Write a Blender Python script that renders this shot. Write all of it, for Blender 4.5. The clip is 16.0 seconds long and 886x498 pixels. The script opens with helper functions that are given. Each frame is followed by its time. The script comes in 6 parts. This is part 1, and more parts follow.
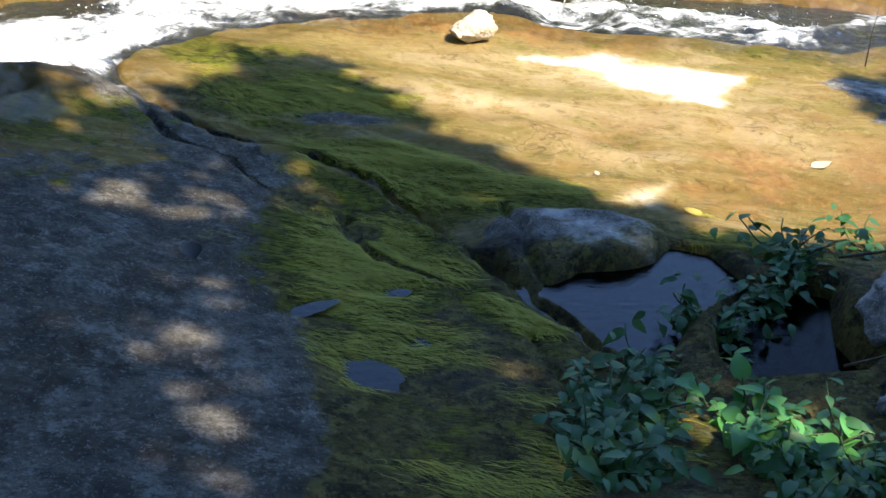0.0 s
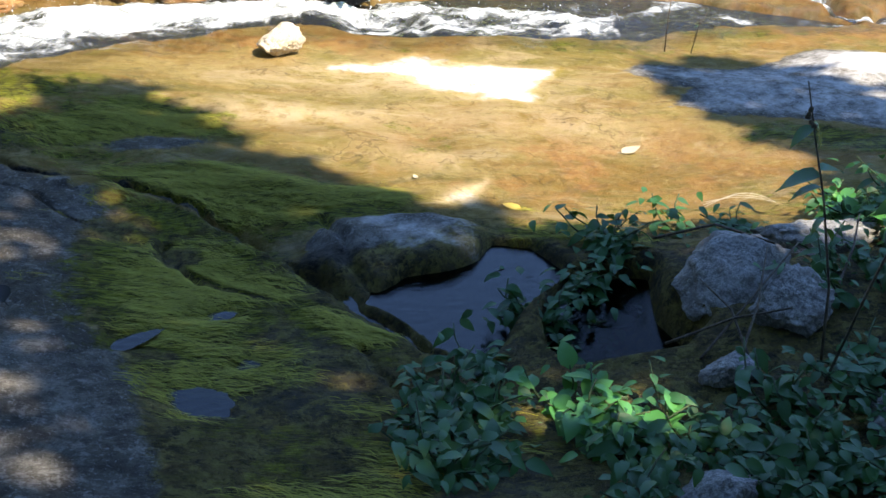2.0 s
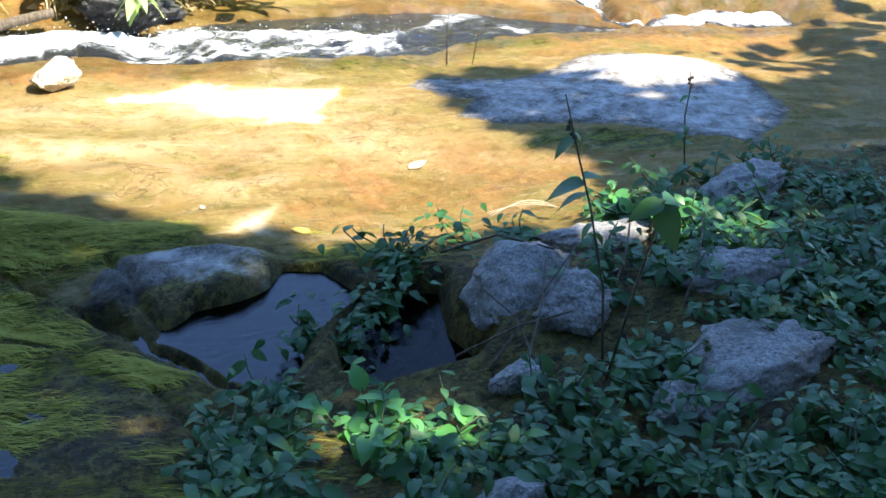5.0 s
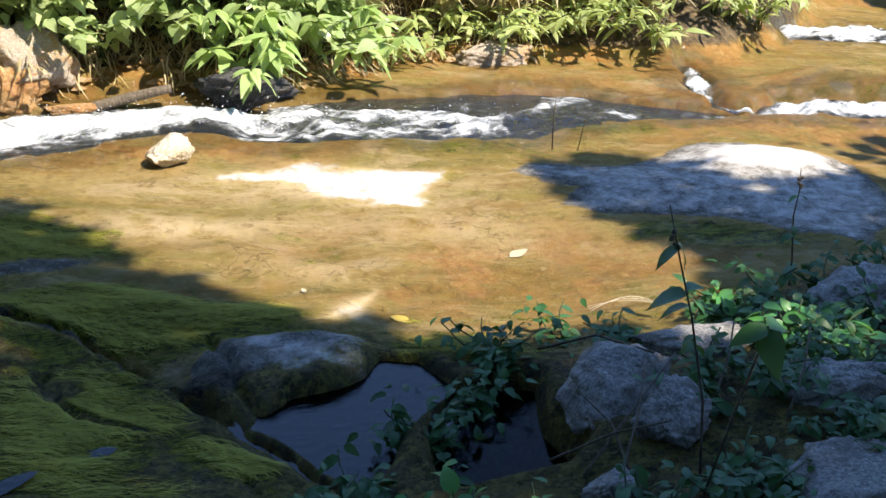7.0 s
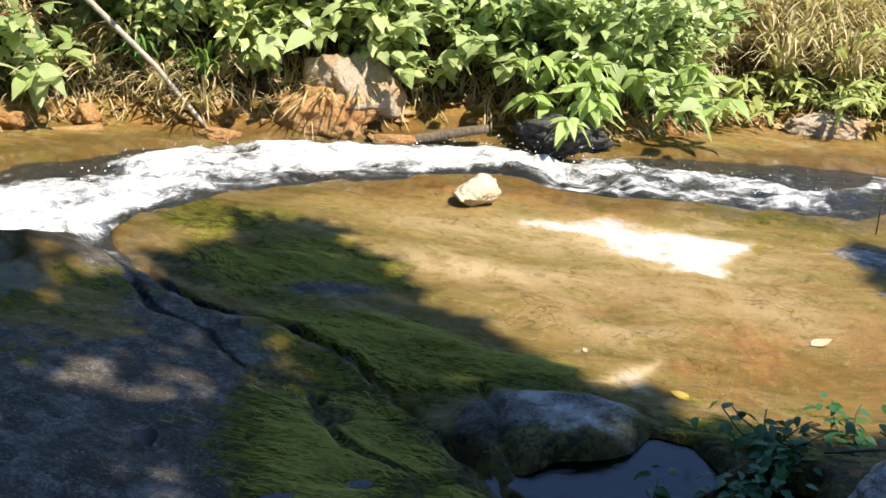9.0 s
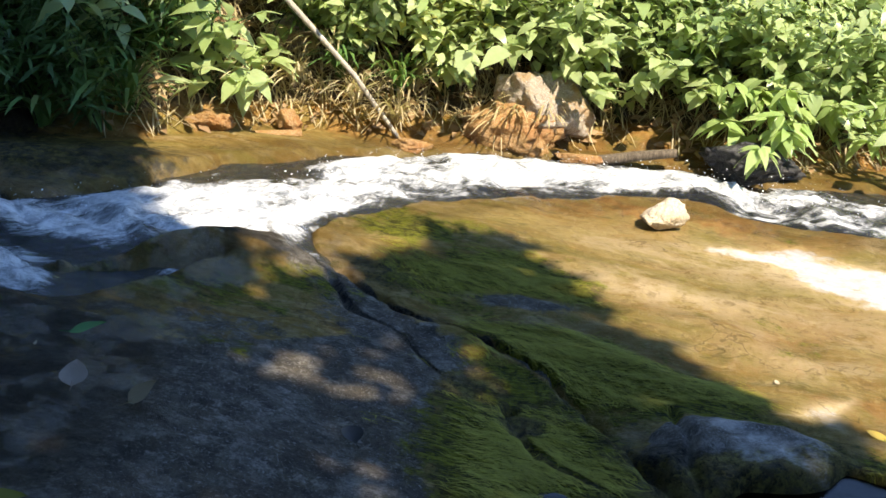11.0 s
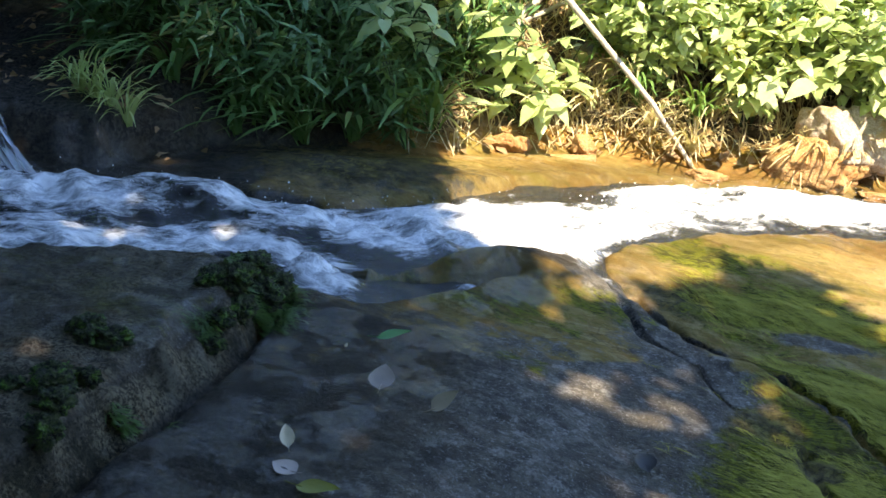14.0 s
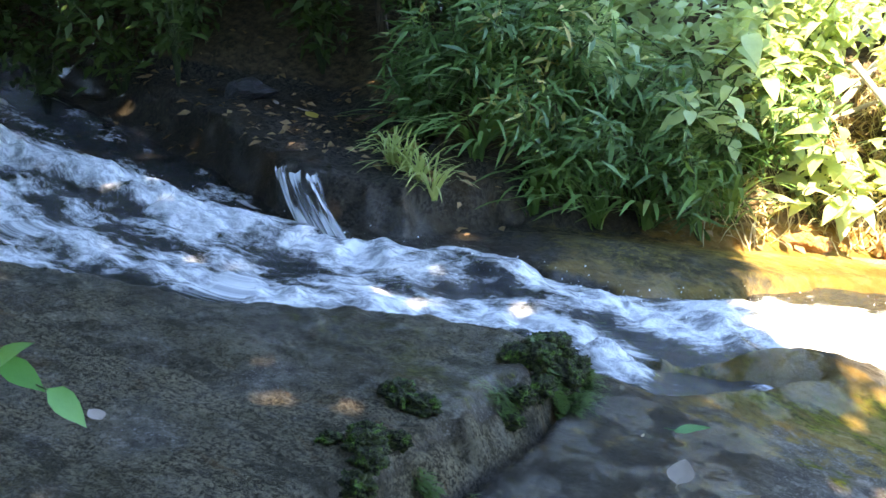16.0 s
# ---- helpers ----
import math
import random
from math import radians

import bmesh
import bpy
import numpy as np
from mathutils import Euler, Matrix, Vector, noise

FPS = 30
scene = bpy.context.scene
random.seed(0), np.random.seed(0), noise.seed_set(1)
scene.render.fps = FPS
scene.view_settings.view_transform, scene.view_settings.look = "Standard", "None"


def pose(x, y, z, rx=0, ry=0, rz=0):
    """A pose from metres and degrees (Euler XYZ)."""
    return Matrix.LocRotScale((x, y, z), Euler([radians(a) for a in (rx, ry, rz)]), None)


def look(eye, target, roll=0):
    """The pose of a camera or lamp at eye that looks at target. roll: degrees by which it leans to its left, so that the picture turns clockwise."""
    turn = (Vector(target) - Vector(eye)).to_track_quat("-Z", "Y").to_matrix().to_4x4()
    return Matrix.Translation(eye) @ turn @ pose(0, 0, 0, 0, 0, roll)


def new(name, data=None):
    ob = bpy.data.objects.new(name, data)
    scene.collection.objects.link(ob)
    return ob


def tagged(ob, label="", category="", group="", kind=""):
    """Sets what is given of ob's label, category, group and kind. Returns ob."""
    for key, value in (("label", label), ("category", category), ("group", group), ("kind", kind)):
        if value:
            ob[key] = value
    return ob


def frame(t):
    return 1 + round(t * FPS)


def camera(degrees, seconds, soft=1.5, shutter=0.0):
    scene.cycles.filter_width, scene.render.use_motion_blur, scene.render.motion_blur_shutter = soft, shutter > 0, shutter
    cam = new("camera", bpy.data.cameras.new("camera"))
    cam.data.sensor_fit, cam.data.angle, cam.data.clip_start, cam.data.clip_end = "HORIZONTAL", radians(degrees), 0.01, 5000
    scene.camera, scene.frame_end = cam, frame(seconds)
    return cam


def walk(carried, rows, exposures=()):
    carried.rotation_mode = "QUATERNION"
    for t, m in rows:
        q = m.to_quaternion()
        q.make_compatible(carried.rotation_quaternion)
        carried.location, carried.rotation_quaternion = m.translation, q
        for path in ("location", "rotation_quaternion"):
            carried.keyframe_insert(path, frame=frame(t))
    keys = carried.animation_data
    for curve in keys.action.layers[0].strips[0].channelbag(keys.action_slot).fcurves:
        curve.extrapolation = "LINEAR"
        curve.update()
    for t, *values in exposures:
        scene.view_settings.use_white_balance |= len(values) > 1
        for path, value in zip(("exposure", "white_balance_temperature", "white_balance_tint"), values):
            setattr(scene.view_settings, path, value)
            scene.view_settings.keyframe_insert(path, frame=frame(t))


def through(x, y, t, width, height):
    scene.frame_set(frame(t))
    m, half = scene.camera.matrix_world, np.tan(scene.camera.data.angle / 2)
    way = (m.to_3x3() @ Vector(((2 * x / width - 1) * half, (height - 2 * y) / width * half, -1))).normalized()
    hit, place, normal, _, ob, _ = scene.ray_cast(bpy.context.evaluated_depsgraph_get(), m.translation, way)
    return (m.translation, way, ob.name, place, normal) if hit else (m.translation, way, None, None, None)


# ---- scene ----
cam = camera(40.9, 16.0)
PATH = [
    (0, (-0.064, 0.37, 1.91), (-0.02, 2.082, 0.876), 1.4),
    (0.5, (-0.06, 0.371, 1.905), (0.104, 2.07, 0.863), 1.1),
    (1, (-0.062, 0.376, 1.903), (0.18, 2.065, 0.858), 1.1),
    (1.5, (-0.034, 0.383, 1.904), (0.25, 2.074, 0.874), 0.9),
    (2, (-0.01, 0.384, 1.908), (0.306, 2.076, 0.889), 0.7),
    (2.5, (0.021, 0.37, 1.901), (0.375, 2.06, 0.893), 0.3),
    (3, (0.052, 0.357, 1.891), (0.445, 2.044, 0.891), -0.3),
    (3.5, (0.08, 0.351, 1.884), (0.503, 2.03, 0.883), -0.7),
    (4, (0.102, 0.358, 1.881), (0.584, 2.009, 0.86), -0.9),
    (4.2, (0.111, 0.356, 1.894), (0.634, 1.986, 0.861), -0.5),
    (6.3, (0.048, 0.356, 2.008), (0.701, 2.017, 1.106), 1.3),
    (6.5, (0.052, 0.359, 2.01), (0.646, 2.045, 1.114), 1.2),
    (7, (0.119, 0.42, 2.056), (0.585, 2.141, 1.15), 0.8),
    (7.5, (0.225, 0.469, 2.063), (0.578, 2.222, 1.168), 0.5),
    (8, (0.31, 0.518, 2.072), (0.518, 2.298, 1.184), 0.4),
    (8.5, (0.304, 0.557, 2.061), (0.37, 2.36, 1.198), 1.0),
    (9, (0.225, 0.543, 2.06), (0.178, 2.354, 1.213), 1.0),
    (9.5, (0.169, 0.526, 2.069), (0.026, 2.336, 1.231), 0.8),
    (9.7, (0.13, 0.496, 2.091), (-0.039, 2.303, 1.252), 1.0),
    (12, (0.008, 0.443, 2.082), (-0.399, 2.225, 1.27), 0.6),
    (12.5, (-0.022, 0.439, 2.074), (-0.497, 2.205, 1.264), 0.3),
    (13, (-0.034, 0.42, 2.082), (-0.586, 2.163, 1.271), -0.0),
    (13.5, (-0.053, 0.397, 2.089), (-0.683, 2.115, 1.282), -0.5),
    (14, (-0.081, 0.372, 2.1), (-0.813, 2.057, 1.311), -0.7),
    (14.5, (-0.107, 0.35, 2.104), (-0.976, 1.99, 1.359), -0.9),
    (15, (-0.132, 0.33, 2.108), (-1.117, 1.921, 1.399), -0.9),
    (15.5, (-0.167, 0.311, 2.109), (-1.247, 1.85, 1.429), -1.0),
    (16, (-0.221, 0.253, 2.129), (-1.351, 1.767, 1.473), -0.8),
]
EXPOSURES = [(0, 1.25, 7000, 8), (1.5, 1.2, 7000, 8), (3.5, 1.6, 6900, 8), (4.2, 1.95, 6700, 7), (6.3, 1.1, 6900, 9), (9, 0.83, 7200, 10), (12.5, 1.02, 7600, 9), (13.5, 1.35, 7700, 9), (14.5, 2.3, 8600, 10), (16, 3.0, 9400, 11)]
SUN, SKY = 5.0, 0.35

walk(cam, [(t, look(eye, target, roll)) for t, eye, target, roll in PATH], EXPOSURES)

# ---- light ----
SUN_WAY = Vector((0.46, -0.30, 0.84)).normalized()
world = bpy.data.worlds.new("sky")
scene.world = world
world.use_nodes = True
sky = world.node_tree.nodes.new("ShaderNodeTexSky")
sky.sky_type = "NISHITA"
sky.sun_disc = False
sky.air_density, sky.dust_density, sky.ozone_density, sky.altitude = 0.6, 0.0, 7.0, 1000
sky.sun_elevation = math.asin(SUN_WAY.z)
sky.sun_rotation = math.atan2(SUN_WAY.x, SUN_WAY.y)
world.node_tree.links.new(sky.outputs[0], world.node_tree.nodes["Background"].inputs[0])
world.node_tree.nodes["Background"].inputs[1].default_value = SKY
sun = new("sun", bpy.data.lights.new("sun", "SUN"))
sun.data.energy, sun.data.angle, sun.data.color = SUN, radians(0.53), (1.0, 0.93, 0.82)
sun.matrix_world = look(SUN_WAY * 30, (0, 0, 0))


# ---- small numeric helpers ----
def lattice(seed):
    return np.random.RandomState(seed).rand(256, 256) * 2 - 1


TABLES = [lattice(s) for s in range(24)]


def grain(x, y, seed=0):
    """Smooth value noise between -1 and 1."""
    x, y = np.asarray(x, float), np.asarray(y, float)
    i, j = np.floor(x).astype(int), np.floor(y).astype(int)
    u, v = x - i, y - j
    u, v = u * u * (3 - 2 * u), v * v * (3 - 2 * v)
    tab = TABLES[seed % 24]
    a, b = tab[i % 256, j % 256], tab[(i + 1) % 256, j % 256]
    c, d = tab[i % 256, (j + 1) % 256], tab[(i + 1) % 256, (j + 1) % 256]
    return (a * (1 - u) + b * u) * (1 - v) + (c * (1 - u) + d * u) * v


def fbm(x, y, seed=0, octaves=4):
    out, amp = 0, 1.0
    for k in range(octaves):
        out = out + amp * grain(x * 2**k + 17.3 * k, y * 2**k - 9.1 * k, seed + k)
        amp *= 0.5
    return out / 1.9


def step(a, b, v):
    v = np.clip((v - a) / (b - a), 0, 1)
    return v * v * (3 - 2 * v)


def along(x, y, pts):
    """The distance to a line of (x, y, value) points, the value there, the side (left of the way: positive) and the length so far."""
    best, val, side, far = np.full(np.shape(x), 1e9), np.zeros(np.shape(x)), np.zeros(np.shape(x)), np.zeros(np.shape(x))
    run = 0.0
    for (ax, ay, av), (bx, by, bv) in zip(pts, pts[1:]):
        dx, dy = bx - ax, by - ay
        size = math.hypot(dx, dy)
        u = np.clip(((x - ax) * dx + (y - ay) * dy) / size**2, 0, 1)
        d = np.hypot(x - ax - u * dx, y - ay - u * dy)
        near = d < best
        best = np.where(near, d, best)
        val = np.where(near, av + u * (bv - av), val)
        side = np.where(near, np.sign(dx * (y - ay) - dy * (x - ax)), side)
        far = np.where(near, run + u * size, far)
        run += size
    return best, val, side, far


def inside(x, y, pts):
    """The signed distance to a closed outline: positive inside."""
    ring = [(a, b, 0) for a, b in pts]
    d = along(x, y, ring + ring[:1])[0]
    odd = np.zeros(np.shape(x), bool)
    for (ax, ay, _), (bx, by, _) in zip(ring, ring[1:] + ring[:1]):
        if ay != by:
            odd ^= ((ay > y) != (by > y)) & (x < (bx - ax) * (y - ay) / (by - ay) + ax)
    return np.where(odd, d, -d)


# ---- the lie of the land ----
SWELLS = [(-1.6, 3.4, 0.075), (-0.3, 3.8, -0.109), (0.9, 3.2, -0.118), (2.2, 3.6, 0.092), (-1.0, 5.0, -0.079), (0.4, 5.0, -0.101), (1.9, 5.0, -0.157), (-0.8, 6.6, -0.081), (0.7, 6.6, -0.101), (2.4, 6.6, -0.084)]
BANK = [(-40, 9), (-12, 6.5), (-8, 6.0), (-6, 6.6), (-5, 6.3), (-4.5, 5.75), (-3.8, 6.1), (-3.4, 6.5), (-2.9, 6.7), (-2.3, 7.4), (-1.5, 7.75), (-0.5, 8.0), (0, 8.3), (0.5, 8.25), (0.9, 8.15), (1.4, 8.5), (2.1, 9.2), (2.9, 9.3), (3.6, 9.35), (4.5, 9.3), (5.3, 9.7), (6.4, 10.5), (8, 12.6), (14, 15), (40, 18)]
STREAM = [(-12, 5.2, 0.9), (-8, 4.9, 0.95), (-5.3, 4.0, 1.12), (-4.2, 4.08, 0.86), (-3.3, 4.72, 0.58), (-2.65, 5.02, 0.50), (-2.1, 5.68, 0.46), (-1.85, 6.3, 0.48), (-1.45, 6.93, 0.43), (-0.85, 7.36, 0.42), (-0.12, 7.62, 0.33), (0.4, 7.8, 0.28), (0.9, 7.62, 0.38), (1.6, 7.72, 0.52), (2.5, 7.85, 0.56), (3.2, 7.95, 0.42), (3.7, 7.75, 0.22), (4.15, 7.66, 0.12)]
RUN_TWO = [(4.7, 9.4, 0.10), (4.56, 8.95, 0.10), (4.3, 8.3, 0.12), (4.22, 7.9, 0.10), (4.45, 7.7, 0.16), (4.9, 7.85, 0.26), (5.6, 7.8, 0.3)]
RUN_SIDE = [(-2.8, 4.85, 0.1), (-2.48, 4.5, 0.24), (-2.25, 4.5, 0.2), (-1.98, 4.82, 0.12), (-1.75, 5.1, 0.06)]
RUN_TIP = [(-1.95, 5.9, 0.2), (-1.65, 5.68, 0.14), (-1.45, 5.5, 0.06), (-1.36, 5.42, 0.02)]
RUN_THREE = [(6.4, 11.0, 0.3), (7.6, 11.0, 0.5), (9.5, 10.8, 0.7), (12, 10.5, 0.8)]
LEDGE = [(-2.2, 0), (-2.24, 2.6), (-2.3, 3.3), (-2.36, 3.8), (-2.48, 4.12), (-2.8, 4.25), (-3.2, 4.15), (-3.9, 3.6), (-4.6, 3.25), (-5.5, 2.7), (-9, 2.3), (-9, 0)]
SHELF = [(-4.15, 5.15), (-4.5, 5.0), (-4.95, 4.95), (-5.6, 5.3), (-6.6, 5.7), (-8, 6.1), (-8, 9), (-3.9, 9), (-4.0, 5.7)]
CRACK_A = [(-1.55, 5.5, 0.012), (-1.31, 5.29, 0.016), (-1.12, 4.98, 0.022), (-0.88, 4.81, 0.015), (-0.64, 4.52, 0.012)]
CRACK_B = [(-1.28, 5.38, 0.03), (-0.95, 5.13, 0.03), (-0.55, 5.0, 0.034), (-0.42, 4.83, 0.028), (-0.27, 4.7, 0.018), (-0.06, 4.5, 0.016)]
CRACK_C = [(-0.06, 4.5, 0.02), (0.13, 4.22, 0.03), (0.27, 4.02, 0.045), (0.38, 3.78, 0.05), (0.51, 3.6, 0.045), (0.62, 3.4, 0.04)]
GROOVE = [(-0.37, 4.42, 0.012), (-0.31, 4.2, 0.026), (-0.17, 4.04, 0.02), (0.0, 3.93, 0.012)]
SLIT = [(0.3, 3.55, 0.015), (0.38, 3.2, 0.02), (0.42, 2.95, 0.02)]
POOL = [(0.40, 3.98), (0.54, 4.12), (0.72, 4.17), (0.84, 4.22), (0.92, 4.31), (1.06, 4.25), (1.15, 4.08), (0.98, 3.82), (0.83, 3.64), (0.68, 3.50), (0.55, 3.72)]
POOL_DARK = [(1.10, 3.96), (1.2, 4.03), (1.36, 4.05), (1.48, 4.0), (1.44, 3.70), (1.5, 3.52), (1.36, 3.38), (1.0, 3.38), (0.95, 3.58)]


PUDDLES = [(-0.22, 3.16, 0.12, 0.10, -10), (-0.44, 3.56, 0.14, 0.035, 30), (-0.17, 3.78, 0.09, 0.035, 15), (-0.06, 3.44, 0.05, 0.04, 0)]


def base(x, y):
    z = -0.248 - 0.082 * x - 0.101 * (y - 4.5)
    for a, b, h in SWELLS:
        z = z + h * np.exp(-((x - a) ** 2 + (y - b) ** 2))
    return z


def bank_depth(x, y):
    return y + 0.12 * grain(x * 1.7, y * 1.7, 5) - np.interp(x, [p[0] for p in BANK], [p[1] for p in BANK])


def stream_field(x, y):
    best = None
    for run in (STREAM, RUN_TWO, RUN_THREE, RUN_SIDE, RUN_TIP):
        d, w, _, far = along(x, y, run)
        f = w - d + 0.05 * grain(x * 3.1, y * 3.1, 3) + 0.025 * grain(x * 9, y * 9, 4)
        best = f if best is None else np.maximum(best, f)
    return best


def blob(x, y, a, b, rx, ry, turn=0.0):
    c, s = math.cos(radians(turn)), math.sin(radians(turn))
    u, v = (x - a) * c + (y - b) * s, -(x - a) * s + (y - b) * c
    return np.exp(-((u / rx) ** 2) - (v / ry) ** 2)


def dome_field(x, y):
    """The domed rock by the pool: 1 in its middle, 0 at its rim."""
    u, v = (x - 0.55) / 0.37, (y - 4.34) / 0.27
    return 1 - (np.abs(u) ** 2.6 + np.abs(v) ** 2.6) + 0.22 * grain(x * 5, y * 5, 16) + 0.1 * grain(x * 14, y * 14, 15)


def land(x, y):
    """The height of the bare rock and soil."""
    x, y = np.asarray(x, float), np.asarray(y, float)
    wx, wy = x + 0.03 * grain(x * 4, y * 4, 1), y + 0.03 * grain(x * 4, y * 4, 2)
    z = base(x, y)
    edge = inside(wx, wy, LEDGE) + 0.035 * grain(x * 9, y * 9, 6) + 0.02 * fbm(x * 16, y * 16, 13, 3)
    sharp = step(-2.9, -2.65, x)
    z = z + 0.16 * (sharp * step(-0.03, 0.13, edge + 0.03 * fbm(x * 7, y * 7, 2, 3)) + (1 - sharp) * step(-0.30, 0.35, edge))
    z = z + 0.27 * step(-0.06, 0.06, inside(wx, wy, SHELF) + 0.05 * grain(x * 7, y * 7, 7))
    d = along(wx, wy, [(-2.2, 2.2, 0), (-2.2, 2.6, 0), (-2.26, 3.3, 0), (-2.32, 3.8, 0), (-2.42, 4.12, 0)])[0]
    z = z - 0.06 * np.exp(-((d / 0.035) ** 2))
    # two swells of bare rock beyond the mossy slab, and the domed rock by the pool
    z = z + 0.05 * blob(x, y, 3.0, 6.15, 1.1, 0.30, -38) + 0.11 * blob(x, y, 3.75, 6.4, 0.5, 0.36, -15)
    z = z + 0.12 * blob(x, y, 5.4, 8.5, 0.5, 0.35) + 0.16 * blob(x, y, 6.6, 8.0, 0.7, 0.5) + 0.10 * blob(x, y, 6.2, 6.9, 0.9, 0.4) - 0.10 * blob(x, y, 5.0, 6.9, 0.5, 0.3) + 0.06 * blob(x, y, 4.4, 8.0, 0.7, 0.5) + 0.10 * blob(x, y, 5.8, 8.3, 0.8, 0.5) + 0.05 * blob(x, y, 3.3, 8.75, 0.8, 0.35)
    z = z + 0.05 * blob(x, y, -1.95, 5.0, 0.5, 0.3, 25) + 0.10 * blob(x, y, -3.0, 6.0, 0.7, 0.3, 25)
    z = z + 0.035 * blob(x, y, -0.05, 6.0, 0.5, 0.14, -15) + 0.03 * blob(x, y, 0.6, 5.45, 0.3, 0.1, -30)
    z = z + 0.05 * blob(x, y, -0.15, 4.75, 0.45, 0.16, -25) + 0.04 * blob(x, y, 0.15, 4.9, 0.35, 0.12, -20)
    top = dome_field(x, y)
    z = z + (0.045 + 0.022 * fbm(x * 5, y * 5, 17, 3)) * step(-0.25, 0.85, top)
    # a broken, dark corner beside it
    z = z + blob(x, y, 0.27, 4.2, 0.16, 0.13) * (0.05 * np.abs(grain(x * 11, y * 9, 13)) + 0.02 * fbm(x * 22, y * 22, 12, 3))
    d = along(wx, wy, [(0.30, 4.62, 0), (0.36, 4.42, 0), (0.34, 4.2, 0), (0.42, 4.02, 0)])[0]
    z = z - 0.035 * np.exp(-((d / 0.018) ** 2))
    d = along(wx, wy, [(0.55, 4.1, 0), (0.66, 4.14, 0), (0.86, 4.16, 0)])[0]
    z = z - 0.03 * np.exp(-((d / 0.02) ** 2))
    z = z + 0.10 * blob(x, y, -1.98, 5.2, 0.55, 0.24, 8) + 0.07 * blob(x, y, -2.47, 3.95, 0.10, 0.2) * (1 + 0.7 * grain(x * 14, y * 14, 3))
    # pools
    z = z - 0.27 * step(-0.04, 0.09, np.maximum(inside(wx, wy, POOL), inside(wx, wy, POOL_DARK)))
    for a, b, rx, ry, turn in PUDDLES:
        z = z - 0.025 * blob(x, y, a, b, 1.3 * rx, 1.3 * ry, turn)
    # cracks: a notch, the far side a little lower
    for crack, deep, drop in ((CRACK_A, 0.05, 0.02), (CRACK_B, 0.10, 0.03), (CRACK_C, 0.07, 0.06), (GROOVE, 0.05, 0.02), (SLIT, 0.03, 0.01)):
        d, w, side, _ = along(wx + 0.02 * grain(x * 17, y * 17, 7), wy + 0.02 * grain(x * 17, y * 17, 8), crack)
        w = w * (1 + 0.5 * grain(x * 7, y * 7, 9))
        fade = step(0.45, 0.0, d)
        z = z - deep * np.exp(-((d / np.maximum(w, 0.010)) ** 2)) - drop * fade * (side > 0) * step(0, 0.03, d)
    # the bed of the stream and the far bank
    f = stream_field(x, y)
    z = z - 0.17 * step(-0.04, 0.16, f)
    d = bank_depth(x, y)
    up = np.clip(d, 0, None)
    z = z + 0.62 * np.minimum(up, 0.8) + 0.36 * np.clip(up - 0.8, 0, 2) + 0.04 * np.clip(up - 2.8, 0, 60) + 0.10 * step(0, 0.6, up) * fbm(x * 1.6, y * 1.6, 8, 3)
    # near ground behind the camera
    z = z + 0.05 * np.clip(2.2 - y, 0, 8)
    z = z + 0.030 * fbm(x * 1.3, y * 1.3, 9, 3) + 0.012 * fbm(x * 5, y * 7, 10, 4)
    z = z + 0.007 * fbm(x * 13, y * 15, 11, 3) + 0.03 * step(-0.1, 0.1, inside(x, y, SHELF)) * fbm(x * 4, y * 4, 12, 4)
    z = z + 0.013 * step(0.0, 0.08, inside(x, y, LEDGE)) * (fbm(x * 21, y * 21, 14, 3) - 0.6 * np.abs(grain(x * 9, y * 9, 15)))
    lumps = blob(x, y, -0.1, 4.2, 0.7, 0.8) + blob(x, y, 0.1, 4.9, 0.9, 0.4, -20) + blob(x, y, -0.6, 5.7, 0.6, 0.5)
    z = z + 0.020 * np.clip(lumps, 0, 1) * fbm(x * 3.2 + y * 1.2, y * 9 + x * 2.0, 19, 3)
    return z


def ground_at(x, y):
    return float(land(np.array([x]), np.array([y]))[0])

# ---- materials ----
def material(name):
    m = bpy.data.materials.new(name)
    m.use_nodes = True
    nt = m.node_tree
    return m, nt, nt.nodes["Principled BSDF"]


